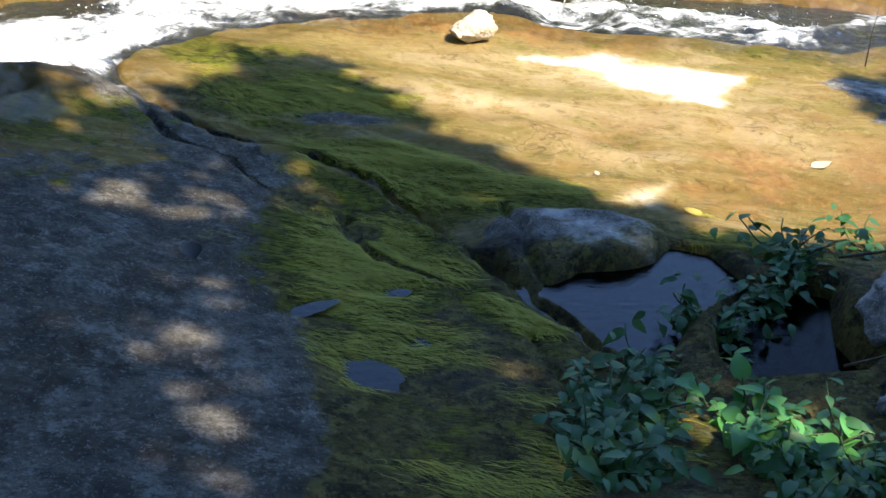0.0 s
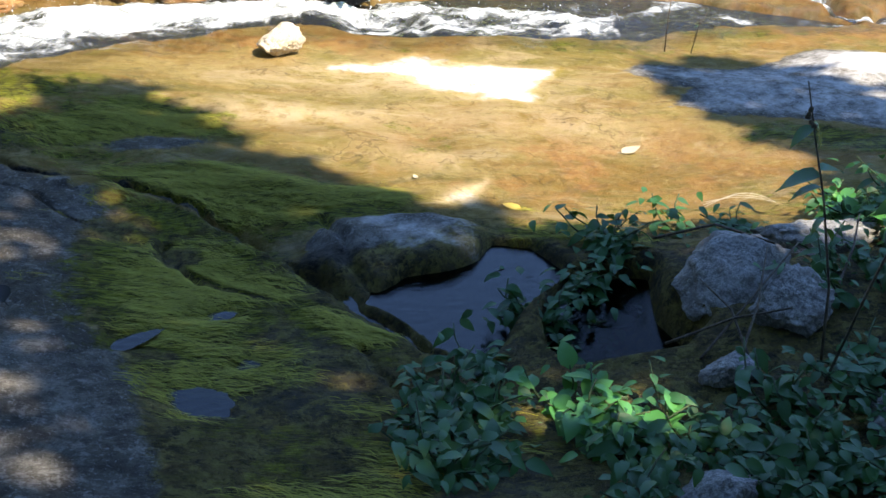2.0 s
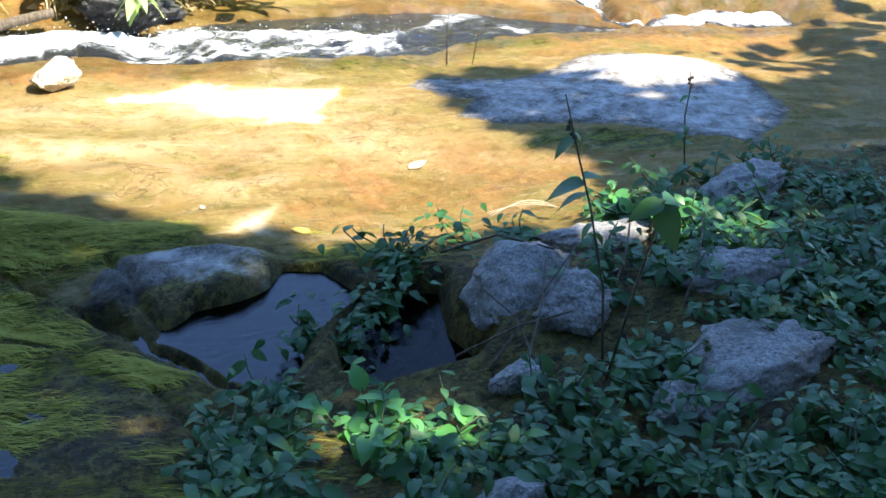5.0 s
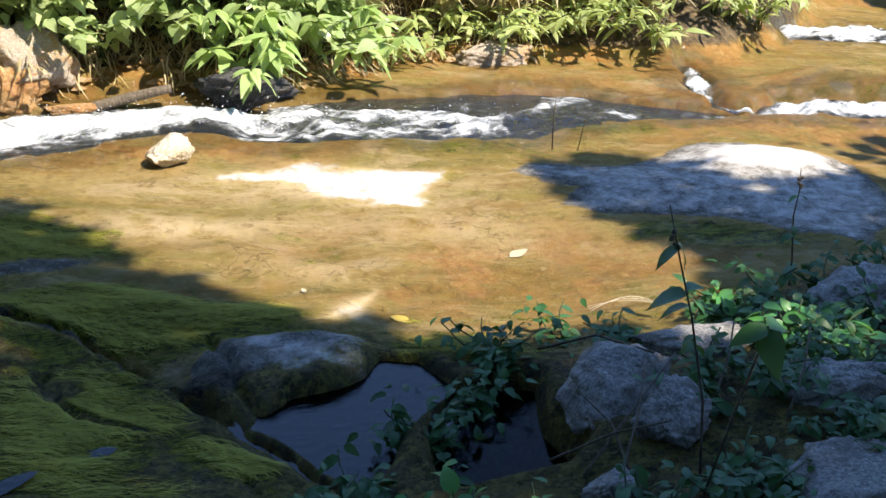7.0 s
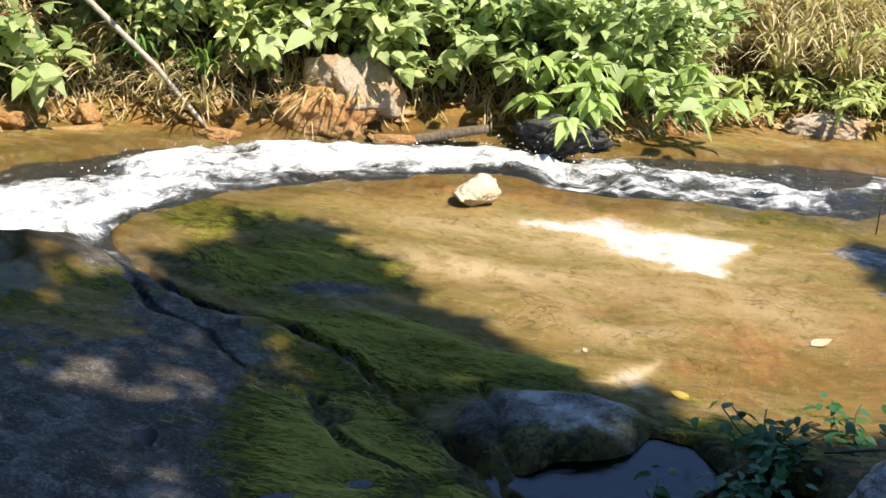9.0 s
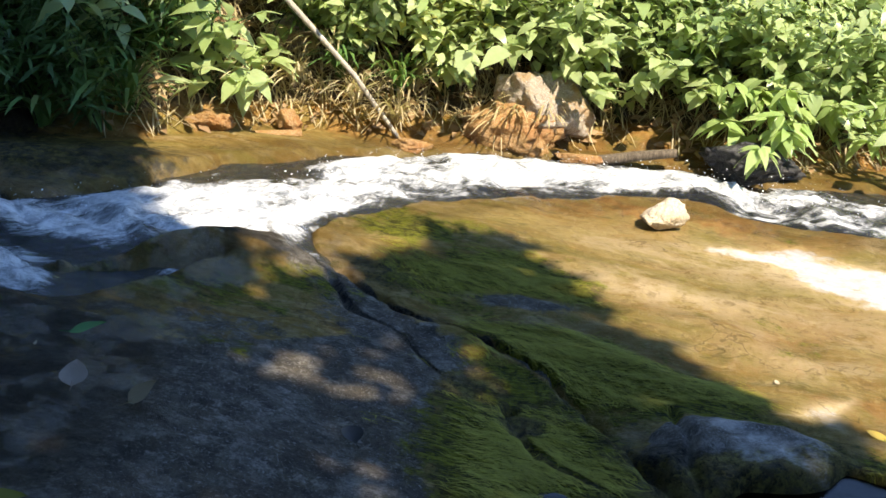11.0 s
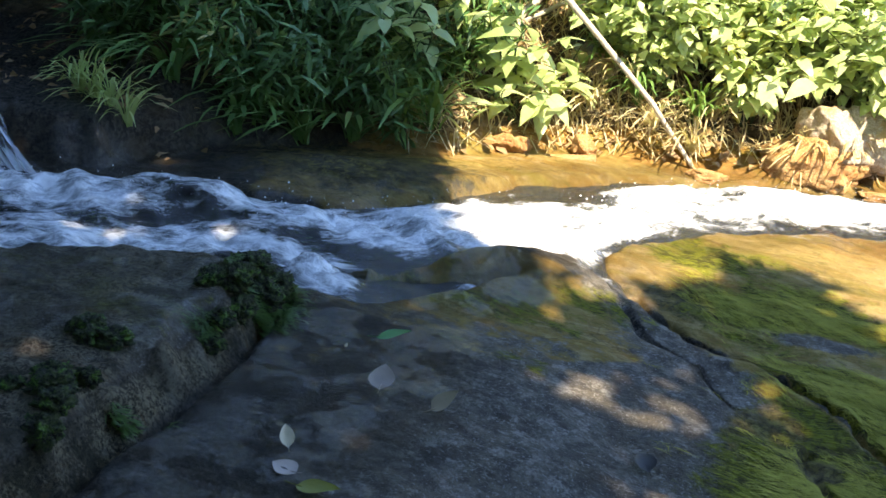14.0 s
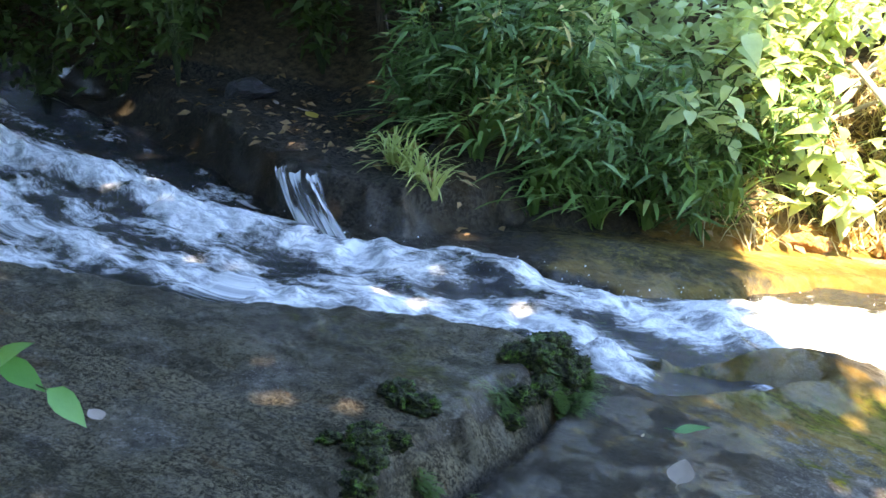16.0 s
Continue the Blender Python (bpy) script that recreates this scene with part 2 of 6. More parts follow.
class Net:
    """Short ways to write a node net."""

    def __init__(self, name):
        self.mat, self.tree, self.bsdf = material(name)

    def node(self, kind, **values):
        n = self.tree.nodes.new(kind)
        for k, v in values.items():
            setattr(n, k, v)
        return n

    def put(self, socket, v):
        if isinstance(v, bpy.types.NodeSocket):
            self.tree.links.new(v, socket)
        elif v is not None:
            socket.default_value = v

    def place(self, scale=(1, 1, 1), turn=0.0):
        co = self.node("ShaderNodeTexCoord")
        mp = self.node("ShaderNodeMapping")
        mp.inputs["Scale"].default_value = scale
        mp.inputs["Rotation"].default_value = (0, 0, radians(turn))
        self.tree.links.new(co.outputs["Object"], mp.inputs["Vector"])
        return mp.outputs[0]

    def noise(self, scale, detail=6.0, rough=0.6, where=None, warp=0.0):
        n = self.node("ShaderNodeTexNoise")
        n.inputs["Scale"].default_value, n.inputs["Detail"].default_value = scale, detail
        n.inputs["Roughness"].default_value, n.inputs["Distortion"].default_value = rough, warp
        self.put(n.inputs["Vector"], where if where is not None else self.place())
        return n.outputs["Fac"]

    def cells(self, scale, feature="F1", where=None):
        n = self.node("ShaderNodeTexVoronoi", feature=feature)
        n.inputs["Scale"].default_value = scale
        self.put(n.inputs["Vector"], where if where is not None else self.place())
        return n.outputs["Distance"]

    def span(self, v, a, b, lo=0.0, hi=1.0):
        n = self.node("ShaderNodeMapRange", interpolation_type="SMOOTHSTEP")
        for s, w in zip(n.inputs, (v, a, b, lo, hi)):
            self.put(s, w)
        return n.outputs[0]

    def math(self, op, a, b=None):
        n = self.node("ShaderNodeMath", operation=op, use_clamp=op in ("ADD", "SUBTRACT"))
        self.put(n.inputs[0], a)
        self.put(n.inputs[1], b)
        return n.outputs[0]

    def mix(self, f, a, b, how="MIX"):
        n = self.node("ShaderNodeMix", data_type="RGBA", blend_type=how)
        for s, v in zip((n.inputs[0], n.inputs[6], n.inputs[7]), (f, a, b)):
            self.put(s, (*v, 1) if isinstance(v, tuple) and len(v) == 3 else v)
        return n.outputs[2]

    def field(self, name):
        n = self.node("ShaderNodeAttribute", attribute_name=name)
        return n.outputs["Fac"]

    def bump(self, height, strength, distance=0.01, after=None):
        n = self.node("ShaderNodeBump")
        n.inputs["Distance"].default_value = distance
        self.put(n.inputs["Strength"], strength)
        self.put(n.inputs["Height"], height)
        if after is not None:
            self.put(n.inputs["Normal"], after)
        return n.outputs[0]

    def end(self, color=None, rough=None, normal=None, **more):
        self.put(self.bsdf.inputs["Base Color"], (*color, 1) if isinstance(color, tuple) else color)
        self.put(self.bsdf.inputs["Roughness"], rough)
        if normal is not None:
            self.put(self.bsdf.inputs["Normal"], normal)
        for k, v in more.items():
            self.put(self.bsdf.inputs[k.replace("_", " ")], v)
        return self.mat


def rock_ground():
    n = Net("granite bed with algae")
    moss, dry, rust, pale, wet, soil, dark, cream, crust, olive = (n.field(k) for k in ("moss", "dry", "rust", "pale", "wet", "soil", "dark", "cream", "crust", "olive"))
    fine = n.noise(120, 4, 0.75)
    mid = n.noise(16, 7, 0.7)
    wide = n.noise(1.9, 6, 0.62)
    # streaks drawn out along the flow, at three widths
    band = n.noise(1, 5, 0.6, n.place((1.3, 4.0, 2), 14), 1.4)
    streak = n.noise(1, 7, 0.7, n.place((4.5, 15, 5), 12), 2.0)
    hair = n.noise(1, 6, 0.72, n.place((8, 60, 10), 9), 2.2)
    # bare granite: soft dark and pale clouds, grains, lichen and brown stains
    grain = n.noise(38, 6, 0.8)
    cloudy = n.noise(5.5, 9, 0.74, warp=0.5)
    speck = n.noise(15, 9, 0.82)
    crumb = n.noise(60, 6, 0.8)
    grey = n.mix(n.span(cloudy, 0.40, 0.62), (0.115, 0.104, 0.088), (0.31, 0.283, 0.243))
    grey = n.mix(n.span(n.noise(2.1, 8, 0.72), 0.46, 0.60, 0, 0.55), grey, (0.16, 0.125, 0.085))
    grey = n.mix(n.span(speck, 0.49, 0.60, 0, 0.75), grey, (0.050, 0.046, 0.041))
    grey = n.mix(n.span(n.noise(11, 9, 0.8), 0.53, 0.60, 0, 0.8), grey, (0.40, 0.375, 0.335))
    grey = n.mix(n.span(crumb, 0.42, 0.52, 0.5, 0), grey, (0.040, 0.037, 0.033))
    grey = n.mix(n.span(n.noise(70, 6, 0.8), 0.56, 0.62, 0, 0.8), grey, (0.42, 0.41, 0.40))
    # the slab under a skin of brown and golden algae
    patch = n.noise(1, 7, 0.66, n.place((0.9, 1.9, 1), 12), 1.0)
    gold = n.mix(n.span(band, 0.36, 0.64), (0.31, 0.185, 0.044), (0.43, 0.315, 0.11))
    gold = n.mix(n.span(patch, 0.48, 0.62, 0, 0.85), gold, (0.30, 0.24, 0.055))
    gold = n.mix(n.span(streak, 0.48, 0.64, 0, 0.45), gold, (0.20, 0.155, 0.030))
    gold = n.mix(n.span(n.noise(1, 8, 0.7, n.place((1.5, 3.2, 3), 22), 1.2), 0.52, 0.64, 0, 0.85), gold, (0.53, 0.395, 0.205))
    gold = n.mix(n.span(n.noise(1, 8, 0.72, n.place((1.4, 3.6, 3), 4), 1.5), 0.54, 0.66, 0, 0.75), gold, (0.17, 0.145, 0.028))
    gold = n.mix(n.span(hair, 0.54, 0.66, 0, 0.35), gold, (0.13, 0.09, 0.022))
    orange = n.mix(n.span(mid, 0.35, 0.65), (0.36, 0.165, 0.04), (0.52, 0.29, 0.10))
    gold = n.mix(n.math("MULTIPLY", rust, n.span(n.noise(3.0, 7, 0.7), 0.42, 0.58)), gold, orange)
    gold = n.mix(n.math("MULTIPLY", cream, n.span(n.noise(6, 7, 0.7), 0.30, 0.58)), gold, (0.60, 0.46, 0.27))
    gold = n.mix(n.span(n.noise(13, 8, 0.8, warp=0.5), 0.52, 0.62, 0, 0.5), gold, (0.17, 0.11, 0.035))
    gold = n.mix(n.span(speck, 0.54, 0.62, 0, 0.45), gold, (0.62, 0.47, 0.20))
    # brown and olive film on the shaded rock; it also colours a shadowed hollow
    film_ = n.mix(n.span(n.noise(7, 8, 0.74, warp=0.7), 0.38, 0.64), (0.035, 0.028, 0.012), (0.19, 0.145, 0.052))
    film_ = n.mix(n.span(streak, 0.46, 0.62, 0, 0.6), film_, (0.15, 0.135, 0.028))
    film_ = n.mix(n.span(n.noise(2.1, 7, 0.7), 0.48, 0.60, 0, 0.55), film_, (0.085, 0.082, 0.078))
    film_ = n.mix(n.span(speck, 0.49, 0.57, 0, 0.8), film_, (0.27, 0.225, 0.07))
    film_ = n.mix(n.span(n.noise(26, 8, 0.8), 0.52, 0.60, 0, 0.75), film_, (0.016, 0.013, 0.008))
    green = n.mix(n.span(streak, 0.43, 0.57), (0.034, 0.038, 0.005), (0.20, 0.205, 0.016))
    green = n.mix(n.span(hair, 0.46, 0.60, 0, 0.8), green, (0.36, 0.37, 0.035))
    green = n.mix(n.span(mid, 0.50, 0.60, 0, 0.7), green, (0.045, 0.038, 0.012))
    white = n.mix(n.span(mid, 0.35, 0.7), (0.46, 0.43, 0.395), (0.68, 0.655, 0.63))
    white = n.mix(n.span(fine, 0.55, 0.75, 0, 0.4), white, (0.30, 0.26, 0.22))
    earth = n.mix(n.span(mid, 0.35, 0.7), (0.055, 0.042, 0.027), (0.26, 0.19, 0.11))
    earth = n.mix(n.span(fine, 0.5, 0.7, 0, 0.6), earth, (0.20, 0.15, 0.09))
    edge = n.node("ShaderNodeMath", operation="SUBTRACT")
    n.put(edge.inputs[0], n.noise(9, 7, 0.75)), n.put(edge.inputs[1], 0.5)

    def ragged(f, amount=0.9):
        w = n.node("ShaderNodeMath", operation="MULTIPLY_ADD")
        n.put(w.inputs[0], edge.outputs[0]), n.put(w.inputs[2], f)
        w.inputs[1].default_value = amount
        return n.span(w.outputs[0], 0.34, 0.66)

    col = n.mix(ragged(dry, 1.5), gold, grey)
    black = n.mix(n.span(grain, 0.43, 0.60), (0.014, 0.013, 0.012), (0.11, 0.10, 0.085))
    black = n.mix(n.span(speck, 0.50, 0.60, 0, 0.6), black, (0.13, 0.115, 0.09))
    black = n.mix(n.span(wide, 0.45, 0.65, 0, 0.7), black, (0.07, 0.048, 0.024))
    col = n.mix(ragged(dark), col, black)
    col = n.mix(ragged(olive, 1.8), col, film_)
    col = n.mix(ragged(moss, 1.5), col, green)
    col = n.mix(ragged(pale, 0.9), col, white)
    col = n.mix(ragged(soil), col, earth)
    col = n.mix(n.math("MULTIPLY", wet, n.span(moss, 0.3, 0.8, 0.85, 0.55)), col, n.mix(1.0, col, (0.40, 0.375, 0.33), "MULTIPLY"))
    gravel = n.mix(n.span(crumb, 0.43, 0.57), (0.038, 0.030, 0.018), (0.33, 0.275, 0.18))
    gravel = n.mix(n.span(n.noise(1, 7, 0.7, n.place((1.2, 3.0, 2), -20), 1.0), 0.46, 0.60, 0, 0.6), gravel, (0.060, 0.052, 0.022))
    gravel = n.mix(n.span(n.noise(1, 7, 0.7, n.place((1.6, 4.0, 2), -15), 0.8), 0.55, 0.66, 0, 0.75), gravel, (0.19, 0.095, 0.03))
    gravel = n.mix(n.span(n.noise(1, 8, 0.75, n.place((1.8, 5.5, 2), -25), 0.8), 0.50, 0.58, 0, 0.8), gravel, (0.030, 0.028, 0.016))
    gravel = n.mix(n.span(n.noise(3.4, 8, 0.75), 0.53, 0.62, 0, 0.6), gravel, (0.30, 0.265, 0.205))
    col = n.mix(n.math("MULTIPLY", n.span(crust, 0.4, 0.8, 0, 0.85), n.span(n.noise(4.5, 7, 0.7), 0.36, 0.52, 0.35, 1.0)), col, gravel)
    pits = n.math("MULTIPLY", crust, n.span(n.noise(52, 6, 0.75), 0.52, 0.62, 0, 0.7))
    col = n.mix(pits, col, (0.020, 0.018, 0.014))
    col = n.mix(n.math("MULTIPLY", crust, n.span(n.noise(34, 6, 0.75), 0.57, 0.63, 0, 0.7)), col, (0.24, 0.21, 0.15))
    film = n.math("SUBTRACT", wet, n.math("MULTIPLY", n.span(mid, 0.4, 0.65), 0.45))
    rough = n.span(film, 0.1, 0.9, 0.85, 0.5)
    b = n.bump(mid, n.span(pale, 0.1, 0.5, 0.8, 0.15), 0.028)
    b = n.bump(grain, n.span(pale, 0.1, 0.5, 0.7, 0.2), 0.007, b)
    b = n.bump(fine, 0.6, 0.005, b)
    b = n.bump(crumb, n.span(pale, 0.2, 0.8, 0.8, 0.3), 0.008, b)
    b = n.bump(streak, n.span(pale, 0.15, 0.5, 0.5, 0.08), 0.03, b)
    b = n.bump(n.math("MULTIPLY", crust, n.noise(34, 7, 0.8)), 1.0, 0.045, b)
    b = n.bump(n.math("MULTIPLY", hair, n.math("MAXIMUM", moss, 0.15)), 1.0, 0.016, b)
    # thin cracks
    skew = n.node("ShaderNodeVectorMath", operation="ADD")
    bent = n.node("ShaderNodeTexNoise")
    bent.inputs["Scale"].default_value, bent.inputs["Detail"].default_value = 3.0, 4.0
    n.put(bent.inputs["Vector"], n.place())
    n.put(skew.inputs[0], n.place((1.0, 1.6, 1.0), 25)), n.put(skew.inputs[1], bent.outputs["Color"])
    slot = n.math("MULTIPLY", n.span(n.cells(0.9, "DISTANCE_TO_EDGE", skew.outputs[0]), 0.002, 0.008, 1, 0), n.span(n.noise(2.2, 3, 0.5), 0.46, 0.56))
    col = n.mix(n.math("MULTIPLY", slot, 0.4), col, (0.035, 0.025, 0.012))
    # the film of running water
    wave = n.bump(n.noise(1, 6, 0.7, n.place((16, 34, 16), 18), 0.8), 0.8, 0.018, n.bump(mid, 0.4, 0.03))
    n.put(n.bsdf.inputs["Coat Normal"], wave)
    shine = n.span(n.math("MULTIPLY", wet, n.span(n.noise(3.1, 6, 0.7), 0.47, 0.55, 0.0, 1.0)), 0.3, 0.8, 0.0, 1.0)
    return n.end(col, rough, b, Coat_Weight=shine, Coat_Roughness=0.09, Coat_IOR=1.45, Specular_IOR_Level=0.18)


def rock_plain(name, dark, light, tint, gloss=0.8, stain=(0.2, 0.14, 0.08)):
    n = Net(name)
    fine, mid, wide = n.noise(70, 5, 0.78), n.noise(18, 6, 0.7), n.noise(5, 6, 0.7)
    col = n.mix(n.span(fine, 0.42, 0.60), dark, light)
    col = n.mix(n.span(mid, 0.4, 0.72, 0, 0.7), col, tint)
    col = n.mix(n.span(wide, 0.50, 0.60, 0, 0.6), col, stain)
    col = n.mix(n.span(n.noise(9, 7, 0.75), 0.56, 0.62, 0, 0.7), col, dark)
    col = n.mix(n.span(n.noise(26, 5, 0.7), 0.62, 0.68, 0, 0.7), col, tuple(min(0.8, 1.35 * c) for c in light))
    b = n.bump(fine, 0.6, 0.008, n.bump(mid, 0.8, 0.03))
    return n.end(col, n.span(mid, 0.3, 0.7, gloss - 0.1, gloss), b)


def leaf_mat(name, dark, light, gloss=0.42, through=0.35, dry=None, shine=(0.35, 0.5, 0.05)):
    n = Net(name)
    info = n.node("ShaderNodeObjectInfo").outputs["Random"]
    island = n.node("ShaderNodeNewGeometry").outputs["Random Per Island"]
    pick = n.math("FRACT", n.math("ADD", n.math("MULTIPLY", info, 0.62), n.math("MULTIPLY", island, 0.37)))
    col = n.mix(pick, dark, light)
    col = n.mix(n.span(n.noise(30, 4, 0.6), 0.35, 0.75, 0, 0.28), col, dark)
    if dry:
        col = n.mix(n.span(pick, 0.86, 0.93), col, dry)
    b = n.bump(n.noise(60, 3, 0.6), 0.25, 0.004)
    n.end(col, gloss, b)
    glow = n.node("ShaderNodeBsdfTranslucent")
    n.put(glow.inputs[0], n.mix(0.35, col, shine))
    both = n.node("ShaderNodeMixShader")
    both.inputs[0].default_value = through
    n.tree.links.new(n.bsdf.outputs[0], both.inputs[1])
    n.tree.links.new(glow.outputs[0], both.inputs[2])
    n.tree.links.new(both.outputs[0], n.tree.nodes["Material Output"].inputs[0])
    return n.mat


def bark_mat(name, dark, light):
    n = Net(name)
    f = n.noise(12, 6, 0.7, n.place((6, 6, 1)))
    return n.end(n.mix(n.span(f, 0.3, 0.7), dark, light), 0.85, n.bump(f, 0.6, 0.01))


def clear_water(n, tint, normal, rough=0.04, bend=1.45):
    """A clear skin of water: it lets light through and mirrors more at a glancing angle."""
    thru = n.node("ShaderNodeBsdfTransparent")
    thru.inputs[0].default_value = (*tint, 1)
    gloss = n.node("ShaderNodeBsdfGlossy")
    gloss.inputs["Roughness"].default_value = rough
    n.put(gloss.inputs["Normal"], normal)
    fres = n.node("ShaderNodeFresnel")
    fres.inputs[0].default_value = bend
    n.put(fres.inputs["Normal"], normal)
    both = n.node("ShaderNodeMixShader")
    n.put(both.inputs[0], fres.outputs[0])
    n.tree.links.new(thru.outputs[0], both.inputs[1])
    n.tree.links.new(gloss.outputs[0], both.inputs[2])
    return both.outputs[0]


def stream_mat():
    """Running water: clear and glossy where it is calm, white with trapped air where it breaks."""
    n = Net("running water")
    foam = n.field("foam")
    run, side = n.field("run"), n.field("side")

    def flowing(su, sv):
        join = n.node("ShaderNodeCombineXYZ")
        a, b = n.node("ShaderNodeMath", operation="MULTIPLY"), n.node("ShaderNodeMath", operation="MULTIPLY")
        n.put(a.inputs[0], run), n.put(b.inputs[0], side)
        a.inputs[1].default_value, b.inputs[1].default_value = su, sv
        n.put(join.inputs[0], a.outputs[0]), n.put(join.inputs[1], b.outputs[0])
        return join.outputs[0]

    lines = n.noise(1, 7, 0.66, flowing(2.4, 4.6), 0.35)
    fine = n.noise(1, 8, 0.78, flowing(9, 17), 0.3)
    w = n.node("ShaderNodeMath", operation="MULTIPLY_ADD")
    n.put(w.inputs[0], lines)
    w.inputs[1].default_value = 2.7
    n.put(w.inputs[2], foam)
    v = n.node("ShaderNodeMath", operation="MULTIPLY_ADD")
    n.put(v.inputs[0], fine)
    v.inputs[1].default_value = 1.3
    n.put(v.inputs[2], w.outputs[0])
    air = n.span(v.outputs[0], 2.3, 3.1, 0.03, 0.97)
    ripple = n.bump(n.noise(1, 5, 0.6, flowing(7, 20), 0.8), 0.6, 0.05, n.bump(n.noise(5, 3, 0.5), 0.3, 0.06))
    n.end(n.mix(n.span(fine, 0.40, 0.60), (0.42, 0.45, 0.48), (0.80, 0.82, 0.84)), 0.55, n.bump(fine, 0.55, 0.03, n.bump(lines, 0.5, 0.06)))
    both = n.node("ShaderNodeMixShader")
    n.put(both.inputs[0], air)
    n.tree.links.new(clear_water(n, (0.27, 0.31, 0.32), ripple), both.inputs[1])
    n.tree.links.new(n.bsdf.outputs[0], both.inputs[2])
    n.tree.links.new(both.outputs[0], n.tree.nodes["Material Output"].inputs[0])
    return n.mat


def pool_mat(name, tint, scale, bend=1.45):
    n = Net(name)
    b = n.bump(n.noise(scale, 4, 0.55, n.place((1, 2.5, 1), 30)), 0.12, 0.02)
    n.tree.links.new(clear_water(n, tint, b, 0.02, bend), n.tree.nodes["Material Output"].inputs[0])
    return n.mat


FALLING = Net("falling water")
FALLING = FALLING.end((0.72, 0.77, 0.82), 0.3, None, Alpha=FALLING.span(FALLING.field("foam"), 0.34, 0.80, 0.0, 0.7))
SPRAY = Net("water drops").end((0.78, 0.81, 0.84), 0.35)
ROCK = rock_ground()
STREAM_WATER = stream_mat()
POOL_WATER = pool_mat("still water", (0.06, 0.065, 0.06), 16, 1.6)
DARK_WATER = pool_mat("still dark water", (0.16, 0.14, 0.08), 16, 1.25)
GRANITE = rock_plain("grey granite", (0.17, 0.165, 0.155), (0.40, 0.385, 0.36), (0.30, 0.285, 0.26), 0.8, (0.13, 0.11, 0.085))
PALE_STONE = rock_plain("pale cream stone", (0.58, 0.48, 0.34), (0.74, 0.66, 0.53), (0.66, 0.55, 0.40), 0.8, (0.5, 0.38, 0.22))
RED_STONE = rock_plain("reddish wet rock", (0.07, 0.045, 0.045), (0.24, 0.17, 0.16), (0.16, 0.10, 0.095), 0.4, (0.07, 0.055, 0.06))
DARK_STONE = rock_plain("wet dark stone", (0.025, 0.026, 0.03), (0.09, 0.09, 0.095), (0.05, 0.05, 0.055), 0.45, (0.04, 0.035, 0.03))
RUSTY_STONE = rock_plain("rust stained stone", (0.30, 0.15, 0.05), (0.46, 0.30, 0.15), (0.42, 0.24, 0.08), 0.6, (0.30, 0.12, 0.03))
BANK_STONE = rock_plain("pinkish bank rock", (0.30, 0.24, 0.18), (0.50, 0.43, 0.36), (0.42, 0.36, 0.30), 0.85, (0.42, 0.23, 0.07))
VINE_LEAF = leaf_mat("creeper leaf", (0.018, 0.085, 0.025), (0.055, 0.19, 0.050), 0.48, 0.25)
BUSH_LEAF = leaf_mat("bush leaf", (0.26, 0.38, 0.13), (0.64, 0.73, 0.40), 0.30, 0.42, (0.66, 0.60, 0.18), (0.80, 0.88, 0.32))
PALM_LEAF = leaf_mat("long leaf", (0.30, 0.46, 0.13), (0.60, 0.72, 0.34), 0.28, 0.4, None, (0.78, 0.88, 0.30))
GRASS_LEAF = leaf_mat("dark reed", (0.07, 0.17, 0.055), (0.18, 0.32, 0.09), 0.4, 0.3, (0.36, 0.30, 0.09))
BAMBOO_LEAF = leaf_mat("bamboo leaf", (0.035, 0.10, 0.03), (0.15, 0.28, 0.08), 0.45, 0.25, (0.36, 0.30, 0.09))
STRAW = leaf_mat("dry straw", (0.54, 0.42, 0.22), (0.84, 0.74, 0.52), 0.55, 0.45)
SHADE_LEAF = leaf_mat("dark leaf for shade and canopy", (0.03, 0.07, 0.02), (0.07, 0.13, 0.03), 0.45, 0.25)
MOSS_TUFT = leaf_mat("water moss", (0.010, 0.022, 0.005), (0.10, 0.22, 0.03), 0.5, 0.2)
# creeper green lightened for the sun flecks; the sapling twig uses it too
LIGHT_VINE = leaf_mat("creeper leaf lightened for sun, twig leaf", (0.06, 0.25, 0.06), (0.15, 0.42, 0.11), 0.4, 0.35)
PALE_FERN = leaf_mat("pale fern", (0.32, 0.42, 0.11), (0.60, 0.66, 0.30), 0.45, 0.42, (0.6, 0.52, 0.2), (0.8, 0.85, 0.35))
DEAD_LEAF = leaf_mat("dead leaf", (0.22, 0.12, 0.055), (0.58, 0.40, 0.22), 0.7, 0.15)
ALGAE = leaf_mat("thread algae", (0.034, 0.034, 0.007), (0.52, 0.47, 0.062), 0.85, 0.15)
def moss_crust():
    n = Net("crusted moss")
    f, g = n.noise(45, 6, 0.75), n.noise(14, 6, 0.7)
    col = n.mix(n.span(f, 0.40, 0.60), (0.010, 0.010, 0.006), (0.055, 0.075, 0.020))
    col = n.mix(n.span(g, 0.50, 0.62), col, n.mix(n.span(f, 0.44, 0.58), (0.02, 0.04, 0.008), (0.10, 0.22, 0.03)))
    return n.end(col, 0.75, n.bump(f, 1.0, 0.02, n.bump(g, 0.8, 0.03)), Specular_IOR_Level=0.3)


MOSS_CRUST = moss_crust()
BARK = bark_mat("brown bark", (0.06, 0.045, 0.03), (0.19, 0.15, 0.11))
PALE_WOOD = bark_mat("bleached wood", (0.33, 0.29, 0.24), (0.55, 0.50, 0.43))
GREEN_STEM = bark_mat("green stem", (0.03, 0.05, 0.02), (0.08, 0.12, 0.04))

